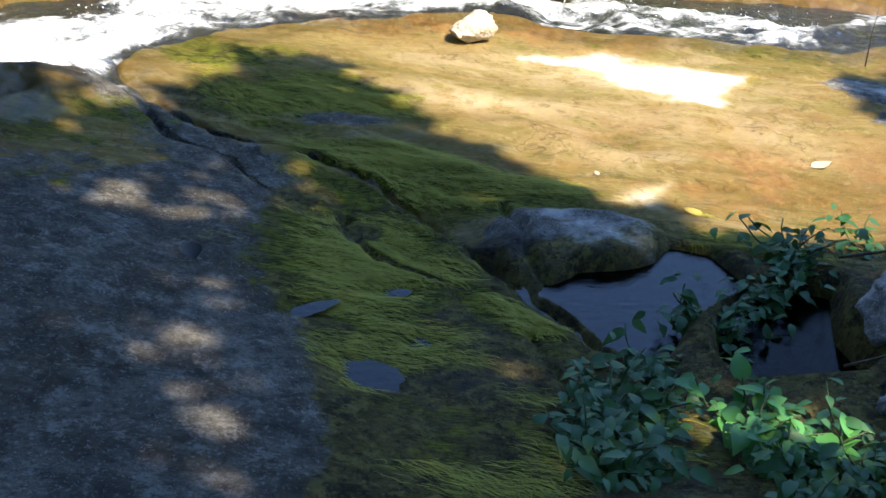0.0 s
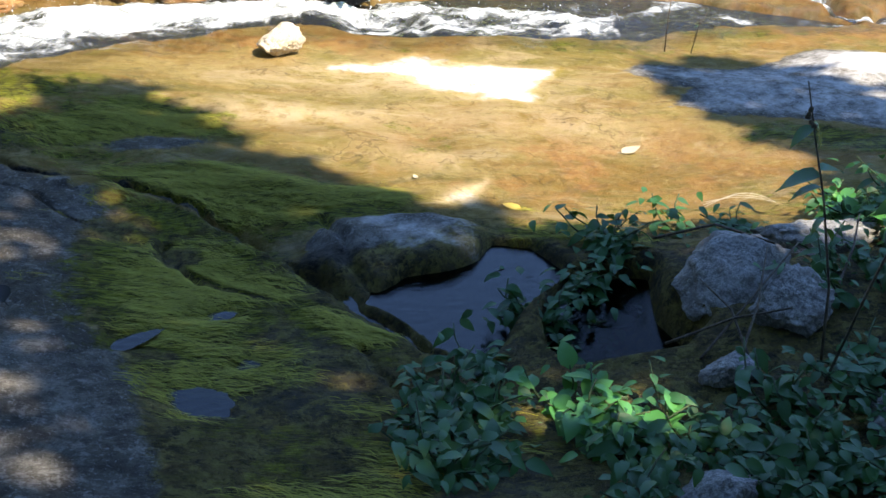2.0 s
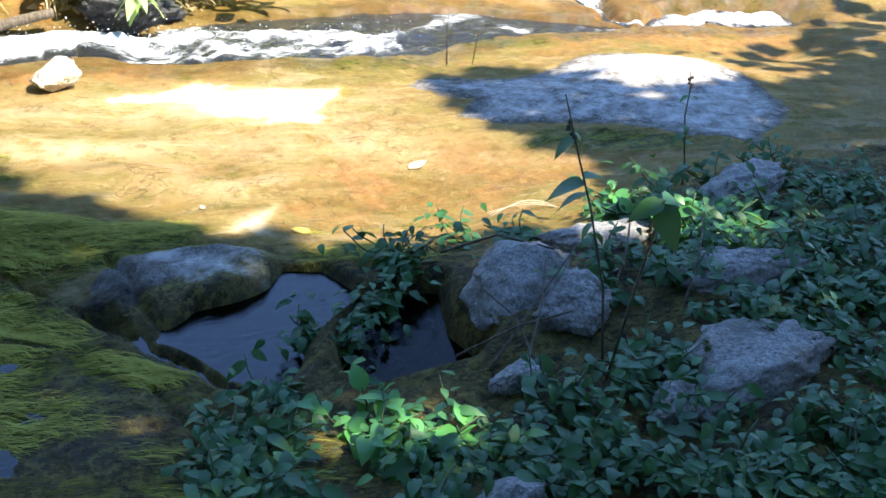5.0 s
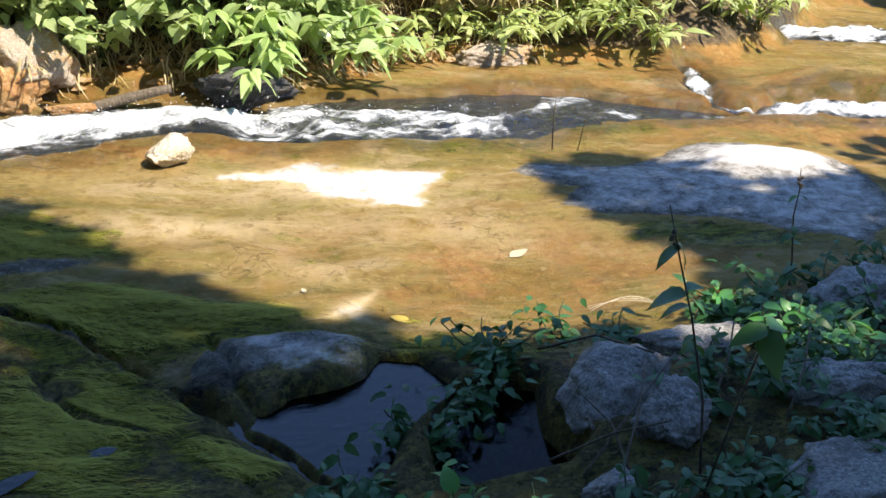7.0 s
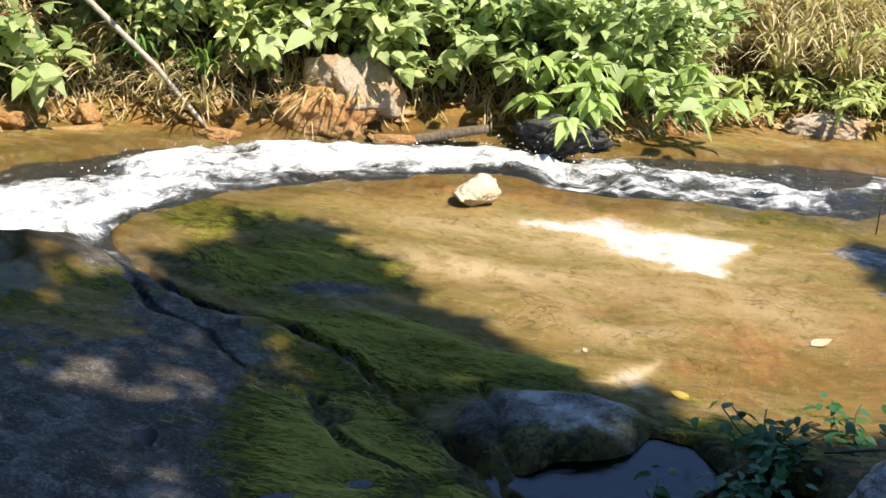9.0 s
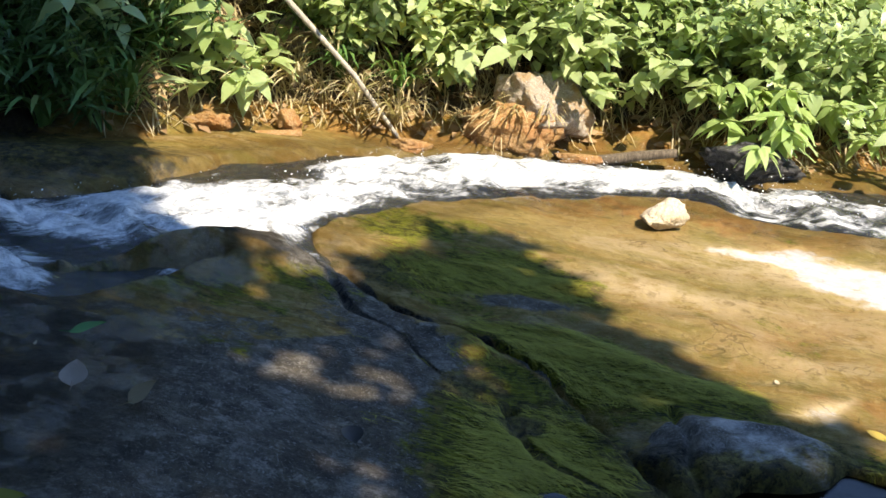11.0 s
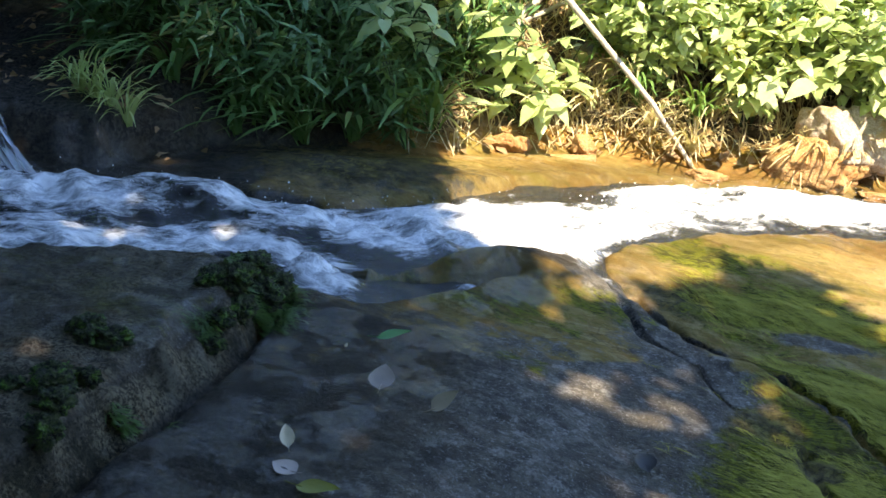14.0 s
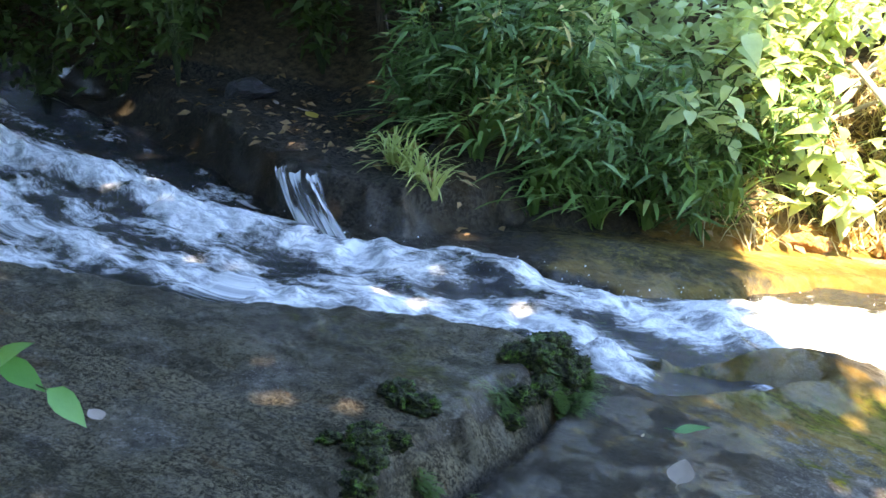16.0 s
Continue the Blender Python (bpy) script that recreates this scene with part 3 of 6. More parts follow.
# ---- ground: one sheet of rock and soil ----
def spread(lo, hi, gap, far, growth=1.17):
    core = np.arange(lo, hi + gap / 2, gap)
    out, d = [], gap
    while not out or out[-1] < far:
        d *= growth
        out.append((out[-1] if out else 0) + d)
    out = np.array(out)
    return np.concatenate([lo - out[::-1], core, core[-1] + out])


def sheet(name, xs, ys, zs, keep=None):
    ny, nx = zs.shape
    gx, gy = np.meshgrid(xs, ys)
    co = np.stack([gx, gy, zs], -1).reshape(-1, 3)
    a = (np.arange(ny - 1)[:, None] * nx + np.arange(nx - 1)).ravel()
    quads = np.stack([a, a + 1, a + 1 + nx, a + nx], -1)
    if keep is not None:
        quads = quads[keep.ravel()[quads].all(1)]
        used = np.unique(quads)
        back = np.zeros(len(co), int)
        back[used] = np.arange(len(used))
        co, quads = co[used], back[quads]
    else:
        used = np.arange(len(co))
    me = bpy.data.meshes.new(name)
    me.vertices.add(len(co)), me.loops.add(len(quads) * 4), me.polygons.add(len(quads))
    me.vertices.foreach_set("co", co.ravel())
    me.loops.foreach_set("vertex_index", quads.ravel())
    me.polygons.foreach_set("loop_start", np.arange(len(quads)) * 4)
    me.polygons.foreach_set("use_smooth", np.ones(len(quads), bool))
    me.update()
    return me, used


def mark(me, name, values):
    me.attributes.new(name, "FLOAT", "POINT").data.foreach_set("value", np.ascontiguousarray(values.ravel(), dtype=np.float32))


DRY_LEFT = [(-0.66, 4.5), (-0.62, 4.15), (-0.52, 3.7), (-0.42, 3.48), (-0.35, 3.18), (-0.27, 2.93), (-0.3, 2.4), (-0.3, 0.5), (-2.2, 0.5), (-2.26, 3.2), (-1.9, 3.9), (-1.5, 4.25), (-1.15, 4.6), (-0.9, 4.75)]
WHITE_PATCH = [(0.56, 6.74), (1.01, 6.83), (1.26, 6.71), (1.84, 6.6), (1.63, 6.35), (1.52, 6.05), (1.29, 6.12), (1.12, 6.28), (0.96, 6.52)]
PINK_PATCH = [(1.06, 5.06), (0.98, 4.70), (0.74, 4.74), (0.88, 4.89)]
BAND = [(2.20, 6.62), (2.41, 6.74), (2.61, 6.6), (3.25, 6.68), (3.44, 6.85), (3.75, 6.85), (4.05, 6.6), (4.3, 6.3), (4.2, 5.6), (3.6, 5.05), (3.4, 5.25), (3.15, 5.5), (2.58, 5.78), (2.28, 5.95), (2.50, 6.21)]
OLIVE_BED = [(-0.67, 4.6), (-0.45, 4.75), (0.0, 4.5), (0.3, 4.1), (0.45, 3.8), (0.65, 3.45), (1.0, 3.4), (1.45, 3.3), (1.75, 3.55), (1.95, 4.1), (3.2, 4.75), (6.0, 5.0), (7.0, 0.3), (-0.3, 0.3), (-0.3, 2.5), (-0.29, 2.8), (-0.35, 3.3), (-0.52, 3.62), (-0.65, 4.04)]


def smooth_in(x, y, pts, soft=0.12):
    wx, wy = x + 0.05 * grain(x * 6, y * 6, 11), y + 0.05 * grain(x * 6, y * 6, 12)
    return step(-soft, soft, inside(wx, wy, pts))


gx, gy = spread(-5.4, 4.8, 0.017, 160), spread(2.1, 8.7, 0.017, 160)
X, Y = np.meshgrid(gx, gy)
Z = land(X, Y)
depth, flow = bank_depth(X, Y), stream_field(X, Y)
ledge, shelf = inside(X, Y, LEDGE), inside(X, Y, SHELF)
dome = step(-0.15, 0.2, dome_field(X, Y))
dry = np.maximum.reduce([smooth_in(X, Y, DRY_LEFT, 0.08), dome, step(-0.05, 0.1, ledge), step(-0.05, 0.1, shelf), smooth_in(X, Y, BAND, 0.1)])
dry = np.maximum(dry, 0.85 * blob(X, Y, -0.95, 4.75, 0.35, 0.12, -35))
dry = np.maximum(dry, 0.95 * blob(X, Y, -0.40, 5.43, 0.28, 0.11, 8))
dry = np.maximum(dry, 1.0 * blob(X, Y, -0.31, 4.28, 0.10, 0.09))
dry = np.maximum(dry, 0.62 * step(-0.9, -1.5, X) * step(5.2, 4.7, Y))
dry = np.maximum(dry, 0.85 * step(0.35, 0.1, np.abs(along(X, Y, CRACK_A)[0])) * step(0.05, -0.05, along(X, Y, CRACK_B)[2] * along(X, Y, CRACK_B)[0]))
dry = dry * (1 - 0.8 * blob(X, Y, -1.75, 4.72, 0.6, 0.22, 25))
# the ledge term paints in the shadow line along its brown foot
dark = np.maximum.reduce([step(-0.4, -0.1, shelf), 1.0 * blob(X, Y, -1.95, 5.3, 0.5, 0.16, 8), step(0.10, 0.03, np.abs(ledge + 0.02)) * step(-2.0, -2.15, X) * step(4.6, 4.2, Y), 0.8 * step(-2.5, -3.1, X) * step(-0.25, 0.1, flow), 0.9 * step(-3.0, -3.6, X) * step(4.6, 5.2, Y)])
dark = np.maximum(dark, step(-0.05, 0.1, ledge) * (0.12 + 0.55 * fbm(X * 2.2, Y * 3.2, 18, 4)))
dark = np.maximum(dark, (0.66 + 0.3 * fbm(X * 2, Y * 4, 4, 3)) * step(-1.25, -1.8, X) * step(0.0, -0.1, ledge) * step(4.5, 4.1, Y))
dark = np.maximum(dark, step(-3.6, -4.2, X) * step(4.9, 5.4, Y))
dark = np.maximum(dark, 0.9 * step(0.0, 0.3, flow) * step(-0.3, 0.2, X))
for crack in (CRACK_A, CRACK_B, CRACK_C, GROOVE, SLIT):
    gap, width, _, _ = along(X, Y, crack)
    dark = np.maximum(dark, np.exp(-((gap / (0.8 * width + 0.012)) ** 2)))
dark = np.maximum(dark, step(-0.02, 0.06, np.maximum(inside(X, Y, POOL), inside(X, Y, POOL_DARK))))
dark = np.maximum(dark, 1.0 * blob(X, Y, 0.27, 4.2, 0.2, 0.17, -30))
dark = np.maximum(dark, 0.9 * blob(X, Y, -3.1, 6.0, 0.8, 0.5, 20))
mossy = np.maximum.reduce([
    1.1 * blob(X, Y, -0.25, 4.0, 0.42, 0.55), 1.05 * blob(X, Y, 0.05, 4.85, 0.78, 0.32, -22), 0.9 * blob(X, Y, -0.55, 5.6, 0.6, 0.5),
    0.58 * blob(X, Y, -0.12, 3.5, 0.36, 0.4), 0.45 * blob(X, Y, 0.05, 2.75, 0.35, 0.5), 0.5 * blob(X, Y, 0.72, 2.98, 0.2, 0.22), 0.45 * blob(X, Y, 0.28, 2.9, 0.32, 0.55, 10), 0.85 * blob(X, Y, 0.25, 3.7, 0.35, 0.15, -45),
    0.75 * blob(X, Y, 1.25, 4.35, 0.4, 0.2, -25), 0.6 * blob(X, Y, -1.35, 5.05, 0.4, 0.22, 20), 0.8 * blob(X, Y, -0.35, 4.62, 0.35, 0.13, -40), 0.75 * blob(X, Y, -1.1, 6.15, 0.5, 0.4), 0.85 * blob(X, Y, 2.95, 5.35, 0.6, 0.22, -35),
    0.62 * blob(X, Y, 1.75, 4.62, 0.4, 0.08, -10), 0.6 * blob(X, Y, 2.6, 5.5, 0.25, 0.18), 0.5 * blob(X, Y, 2.2, 7.1, 0.9, 0.12), 0.62 * blob(X, Y, -1.8, 4.68, 0.6, 0.18, 25)])
mossy = mossy * (1 - step(0.25, 0.6, dark)) * (1 - 0.95 * blob(X, Y, -0.40, 5.43, 0.30, 0.12, 8)) * (1 - blob(X, Y, -0.31, 4.28, 0.12, 0.10))
mossy = mossy * (1 - 0.9 * dome) * (1 - step(-0.05, 0.1, ledge))
mossy = np.maximum(mossy, step(0.0, 0.1, ledge) * (0.34 + 0.5 * fbm(X * 1.6, Y * 4, 21, 4)) * step(2.8, 3.5, Y))
mossy = np.maximum(mossy, 0.5 * step(-0.9, -1.4, X) * step(0.1, 0.6, fbm(X * 2, Y * 4, 22, 3) + 0.25) * step(3.9, 4.3, Y) * step(5.2, 4.9, Y))
mossy = np.maximum(mossy, 0.46 * step(0.35, 0.7, fbm(X * 1.4, Y * 3, 13, 3) + 0.15) * (1 - dry))
rust = np.clip(blob(X, Y, 1.6, 5.2, 1.2, 0.6) + blob(X, Y, 0.3, 7.1, 0.9, 0.3) + blob(X, Y, 4.6, 7.6, 1.6, 1.5) + 0.8 * step(-0.35, 0.05, depth) + 0.6 * blob(X, Y, 2.6, 9, 1.5, 0.8), 0, 1)
cream = np.clip(0.9 * blob(X, Y, 0.25, 5.85, 0.5, 0.20, -8) + 0.9 * blob(X, Y, 1.0, 6.5, 0.9, 0.33, -5) + 0.6 * blob(X, Y, 1.5, 5.75, 0.6, 0.3, -10) + 0.6 * blob(X, Y, 0.75, 5.3, 0.3, 0.12, -20) + smooth_in(X, Y, PINK_PATCH, 0.06), 0, 1)
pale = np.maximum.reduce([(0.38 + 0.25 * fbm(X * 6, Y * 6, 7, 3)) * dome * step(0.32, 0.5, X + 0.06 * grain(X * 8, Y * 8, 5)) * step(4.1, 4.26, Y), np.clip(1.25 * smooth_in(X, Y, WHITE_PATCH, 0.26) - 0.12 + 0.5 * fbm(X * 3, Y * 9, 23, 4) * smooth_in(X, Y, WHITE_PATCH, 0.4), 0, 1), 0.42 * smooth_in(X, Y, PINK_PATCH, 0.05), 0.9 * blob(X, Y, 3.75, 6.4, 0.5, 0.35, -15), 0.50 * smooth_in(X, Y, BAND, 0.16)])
crust = np.clip(step(0.0, 0.12, ledge) * (0.75 + 0.5 * fbm(X * 3, Y * 3, 20, 3)) + 0.35 * smooth_in(X, Y, DRY_LEFT, 0.1) + 0.4 * step(-0.1, 0.1, shelf), 0, 1)
soil = step(0.05, 0.35, depth)
rim = np.maximum(inside(X, Y, POOL), inside(X, Y, POOL_DARK))
# the blob at (-0.98, 5.5) paints the shadow of a brown hollow
olive = np.maximum.reduce([smooth_in(X, Y, OLIVE_BED, 0.16), 0.8 * blob(X, Y, -0.98, 5.5, 0.42, 0.22, -10), 0.6 * blob(X, Y, 0.75, 4.55, 0.5, 0.12, -10), 0.75 * blob(X, Y, 1.5, 4.3, 0.5, 0.25), step(-0.26, -0.1, rim), 0.9 * blob(X, Y, -3.1, 6.05, 0.8, 0.5, 20)])
wet = np.clip(1.0 * step(-0.35, 0.0, flow) + 0.5 * (1 - dry) * (1 - soil) + 1.0 * step(0.0, 0.2, ledge) * step(1.0, 0.3, np.abs(Y - 3.75) + 0.25 * fbm(X * 2, Y * 3, 9, 3)) + 0.25 * dark, 0, 1) * (1 - 0.45 * olive)
wet = np.maximum(wet, smooth_in(X, Y, [(-2.2, 2.4), (-2.3, 3.5), (-2.4, 4.3), (-1.7, 4.4), (-1.45, 3.8), (-1.4, 2.9)], 0.2))
# steep side of the ledge: dark brown, with the shadow under its edge painted in
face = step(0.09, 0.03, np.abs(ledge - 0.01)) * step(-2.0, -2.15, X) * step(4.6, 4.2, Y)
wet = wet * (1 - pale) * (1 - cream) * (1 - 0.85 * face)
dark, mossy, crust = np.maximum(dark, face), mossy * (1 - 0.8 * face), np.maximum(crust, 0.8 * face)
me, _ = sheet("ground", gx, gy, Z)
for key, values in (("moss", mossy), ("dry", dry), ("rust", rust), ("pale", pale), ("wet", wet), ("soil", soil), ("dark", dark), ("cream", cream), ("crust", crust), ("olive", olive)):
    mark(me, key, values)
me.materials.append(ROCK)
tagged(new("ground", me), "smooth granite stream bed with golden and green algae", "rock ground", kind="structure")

# ---- running water ----
WHITE = [(-12, 4.6, 0.3), (-7, 4.45, 0.3), (-5.6, 4.5, 0.28), (-5.0, 4.42, 0.28), (-4.3, 4.62, 0.27), (-3.4, 5.02, 0.26), (-2.6, 5.2, 0.28), (-2.05, 5.7, 0.46), (-1.75, 5.95, 0.42), (-1.7, 6.35, 0.3), (-1.45, 6.98, 0.30), (-0.85, 7.42, 0.27), (-0.12, 7.66, 0.26), (0.4, 7.8, 0.28), (0.75, 7.68, 0.34), (1.2, 7.62, 0.36), (1.9, 7.55, 0.30), (2.35, 7.6, 0.22), (2.7, 7.75, 0.10), (2.9, 8.0, 0.04)]
FOAM_TWO = [(4.6, 9.1, 0.16), (4.3, 8.3, 0.14), (4.24, 8.0, 0.08), (4.5, 7.72, 0.14), (4.9, 7.85, 0.28), (5.4, 7.8, 0.25)]
FOAM_THREE = [(6.4, 11.0, 0.3), (7.6, 11.0, 0.5), (9.5, 10.8, 0.7)]
FOAM_SIDE = [(-2.75, 4.8, 0.14), (-2.5, 4.52, 0.24), (-2.36, 4.42, 0.14)]
FOAM_NEAR = [(-7.5, 4.2, 0.2), (-6.2, 3.85, 0.22), (-5.3, 3.66, 0.2), (-4.6, 3.62, 0.18), (-3.95, 3.92, 0.18), (-3.35, 4.36, 0.16), (-2.9, 4.7, 0.14)]
FOAM_TIP = [(-2.0, 5.95, 0.3), (-1.65, 5.7, 0.2), (-1.42, 5.48, 0.1)]
wx, wy = np.arange(-9, 8, 0.018), np.arange(3.0, 11.4, 0.018)
WX, WY = np.meshgrid(wx, wy)
f = stream_field(WX, WY)
foam = (0.26 + 0.30 * step(-2.4, -3.2, WX) * step(4.9, 4.5, WY)) * step(0, 0.2, f)
for line, most in ((WHITE, 1.0), (FOAM_TWO, 1.0), (FOAM_THREE, 1.0), (FOAM_SIDE, 0.9), (FOAM_NEAR, 0.92), (FOAM_TIP, 1.0)):
    d, w, _, run = along(WX, WY, line)
    foam = np.maximum(foam, most * np.clip(1.25 - 0.75 * d / w, 0, 1) * step(-0.05, 0.16, f))
foam = foam * (1 - 0.32 * step(0.3, 0.9, WX) * step(4.0, 3.6, WX))
foam = np.maximum(foam, 1.1 * blob(WX, WY, -1.95, 5.75, 0.42, 0.34))
foam = np.clip(foam + 0.5 * fbm(WX * 2.6, WY * 4.5, 15, 4) * step(0, 0.15, f), 0, 1)
run, side, best = 0 * WX, 0 * WX, np.full(WX.shape, -1e9)
for k, line in enumerate((STREAM, RUN_TWO, RUN_THREE, RUN_SIDE, RUN_TIP)):
    d, w, hand, far = along(WX, WY, line)
    top = w - d > best
    run, side, best = np.where(top, far + 20 * k, run), np.where(top, d * hand, side), np.where(top, w - d, best)
WZ = base(WX, WY) - 0.035 + 0.012 * fbm(run * 2, side * 6, 16, 3)
# a frothing crest down the upper run, and lumps of broken water
d, w, _, far = along(WX, WY, WHITE)
crest = step(-2.0, -3.0, WX) * np.exp(-((d / (0.8 * w)) ** 2))
lumps = 0.5 + 0.5 * fbm(run * 3.2, side * 4.2, 17, 3)
froth = 0.5 + 0.5 * fbm(run * 10 + 3 * side, side * 12, 19, 3)
WZ = WZ + crest * (0.04 + 0.06 * lumps) + 0.05 * blob(WX, WY, -1.95, 5.8, 0.35, 0.3)
calm = 1 + 0.5 * step(0.0, 0.8, WX) - 0.75 * blob(WX, WY, -1.9, 5.75, 0.4, 0.4)
WZ = WZ + foam * calm * (0.12 * lumps + 0.08 * froth - 0.07) - 0.06 * step(0.05, -0.06, f)
me, used = sheet("stream_water", wx, wy, WZ, f > -0.06)
mark(me, "foam", foam.ravel()[used])
mark(me, "run", run.ravel()[used])
mark(me, "side", side.ravel()[used])
me.materials.append(STREAM_WATER)
tagged(new("water_stream", me), "white foaming water rushing down a rocky stream", "water", kind="structure")


def pool(name, pts, z, mat, label):
    xs = np.arange(min(p[0] for p in pts) - 0.15, max(p[0] for p in pts) + 0.15, 0.025)
    ys = np.arange(min(p[1] for p in pts) - 0.15, max(p[1] for p in pts) + 0.15, 0.025)
    px, py = np.meshgrid(xs, ys)
    me, _ = sheet(name, xs, ys, z + 0 * px, inside(px, py, pts) > -0.12)
    me.materials.append(mat)
    return tagged(new(name, me), label, "water", kind="structure")


pool("water_pool", POOL, -0.47, POOL_WATER, "still blue pool between rocks reflecting the sky")
pool("water_pool_dark", POOL_DARK, -0.478, DARK_WATER, "still dark pool under creeper leaves")


def puddle(x, y, rx, ry, turn):
    """A level sheet of water in a hollow of the mossy slab."""
    xs, ys = np.arange(x - 0.26, x + 0.26, 0.005), np.arange(y - 0.22, y + 0.22, 0.005)
    px, py = np.meshgrid(xs, ys)
    shape = blob(px, py, x, y, rx, ry, turn) + 0.10 * fbm(px * 30, py * 30, 12, 3)
    level = float(np.percentile(land(px, py)[shape > 0.46], 62))
    me, _ = sheet("water_puddle", xs, ys, level + 0 * px, shape > 0.34)
    me.materials.append(POOL_WATER)
    return tagged(new("water_puddle", me), "small puddle on mossy rock reflecting blue sky", "water", kind="structure")


for hollow in PUDDLES:
    puddle(*hollow)

# ---- building things ----
def link(name, me, mat=None, parent=None, label=""):
    if mat is not None and not me.materials:
        me.materials.append(mat)
    ob = new(name, me)
    if parent is not None:
        ob.parent = parent
    if label:
        ob["label"] = label
    return ob


def part(name, bm, mat, parent=None, label="", smooth=True):
    me = bpy.data.meshes.new(name)
    for f in bm.faces:
        f.smooth = smooth
    bm.to_mesh(me)
    bm.free()
    return link(name, me, mat, parent, label)


def stone(name, mat, x, y, sx, sy, sz, turn=0, sunk=0.35, seed=0, label="", rough=0.22, group=""):
    """A water-worn stone with a few flattened faces, bedded in the ground."""
    bm = bmesh.new()
    bmesh.ops.create_icosphere(bm, subdivisions=5, radius=1)
    rnd = random.Random(seed)
    cuts = [(Vector([rnd.gauss(0, 1) for _ in range(3)]).normalized(), rnd.uniform(0.5, 0.85)) for _ in range(14)]
    for v in bm.verts:
        p = v.co.copy()
        for way, far in cuts:
            over = p.dot(way) - far
            if over > 0:
                p -= way * over * 0.86
        p *= 1 + rough * noise.fractal(p * 1.6 + Vector((seed * 3.7, 0, 0)), 0.7, 2.1, 6) * 0.6
        p *= 1 + 0.35 * rough * noise.fractal(p * 5 + Vector((0, seed * 2.3, 0)), 0.8, 2.1, 4) - 0.25 * rough * max(0, 0.12 - abs(noise.noise(p * 2.2 + Vector((seed, 1, 0))))) / 0.12
        v.co = Vector((p.x * sx, p.y * sy, p.z * sz))
    ob = part(name, bm, mat)
    ob.matrix_world = pose(x, y, ground_at(x, y) + sz * (1 - 2 * sunk), 0, 0, turn)
    return tagged(ob, label, "rock", group)


def tube(bm, pts, r0, r1, sides=5):
    rings = []
    for i, p in enumerate(pts):
        p = Vector(p)
        way = (Vector(pts[min(i + 1, len(pts) - 1)]) - Vector(pts[max(i - 1, 0)])).normalized()
        a = way.cross(Vector((0.31, 0.2, 0.93)) if abs(way.z) < 0.9 else Vector((1, 0, 0))).normalized()
        b = way.cross(a)
        r = r0 + (r1 - r0) * i / (len(pts) - 1)
        rings.append([bm.verts.new(p + r * (math.cos(k * math.tau / sides) * a + math.sin(k * math.tau / sides) * b)) for k in range(sides)])
    for q, s in zip(rings, rings[1:]):
        for k in range(sides):
            bm.faces.new((q[k], q[(k + 1) % sides], s[(k + 1) % sides], s[k]))
    bm.faces.new(rings[0][::-1])
    bm.faces.new(rings[-1])


def leaf_into(bm, m, size, wide, fold=0.25, droop=0.3, tip=1.6, cols=5):
    """A leaf blade from the origin along +y, bent down along its length and folded along its rib."""
    rows = []
    for i in range(cols + 1):
        u = i / cols
        w = wide * size * 0.5 * (math.sin(math.pi * min(1, u**0.75)) ** (0.8 if u < 0.5 else tip * 0.6)) + 0.002 * size
        y, z = size * u * (1 - 0.12 * droop * u), -droop * size * u * u
        mid = bm.verts.new(m @ Vector((0, y, z)))
        side = [bm.verts.new(m @ Vector((s * w, y - 0.04 * size * (s != 0), z + fold * w + 0.012 * size * math.sin(9 * u + s)))) for s in (-1, 1)]
        rows.append((side[0], mid, side[1]))
    for p, q in zip(rows, rows[1:]):
        bm.faces.new((p[0], p[1], q[1], q[0]))
        bm.faces.new((p[1], p[2], q[2], q[1]))


def leaf_mesh(name, mat, size, wide, **shape):
    bm = bmesh.new()
    leaf_into(bm, Matrix.Identity(4), size, wide, **shape)
    # give the blade its thickness
    me = bpy.data.meshes.new(name)
    for f in bm.faces:
        f.smooth = True
    bm.to_mesh(me)
    bm.free()
    me.materials.append(mat)
    return me


def aim(p, way, roll=0.0):
    """A frame at p whose +y looks along way and whose +z stays as high as it can."""
    y = Vector(way).normalized()
    x = y.cross(Vector((0, 0, 1)))
    x = x.normalized() if x.length > 1e-4 else Vector((1, 0, 0))
    z = x.cross(y)
    return Matrix.Translation(p) @ Matrix((x, y, z)).transposed().to_4x4() @ Matrix.Rotation(roll, 4, "Y")


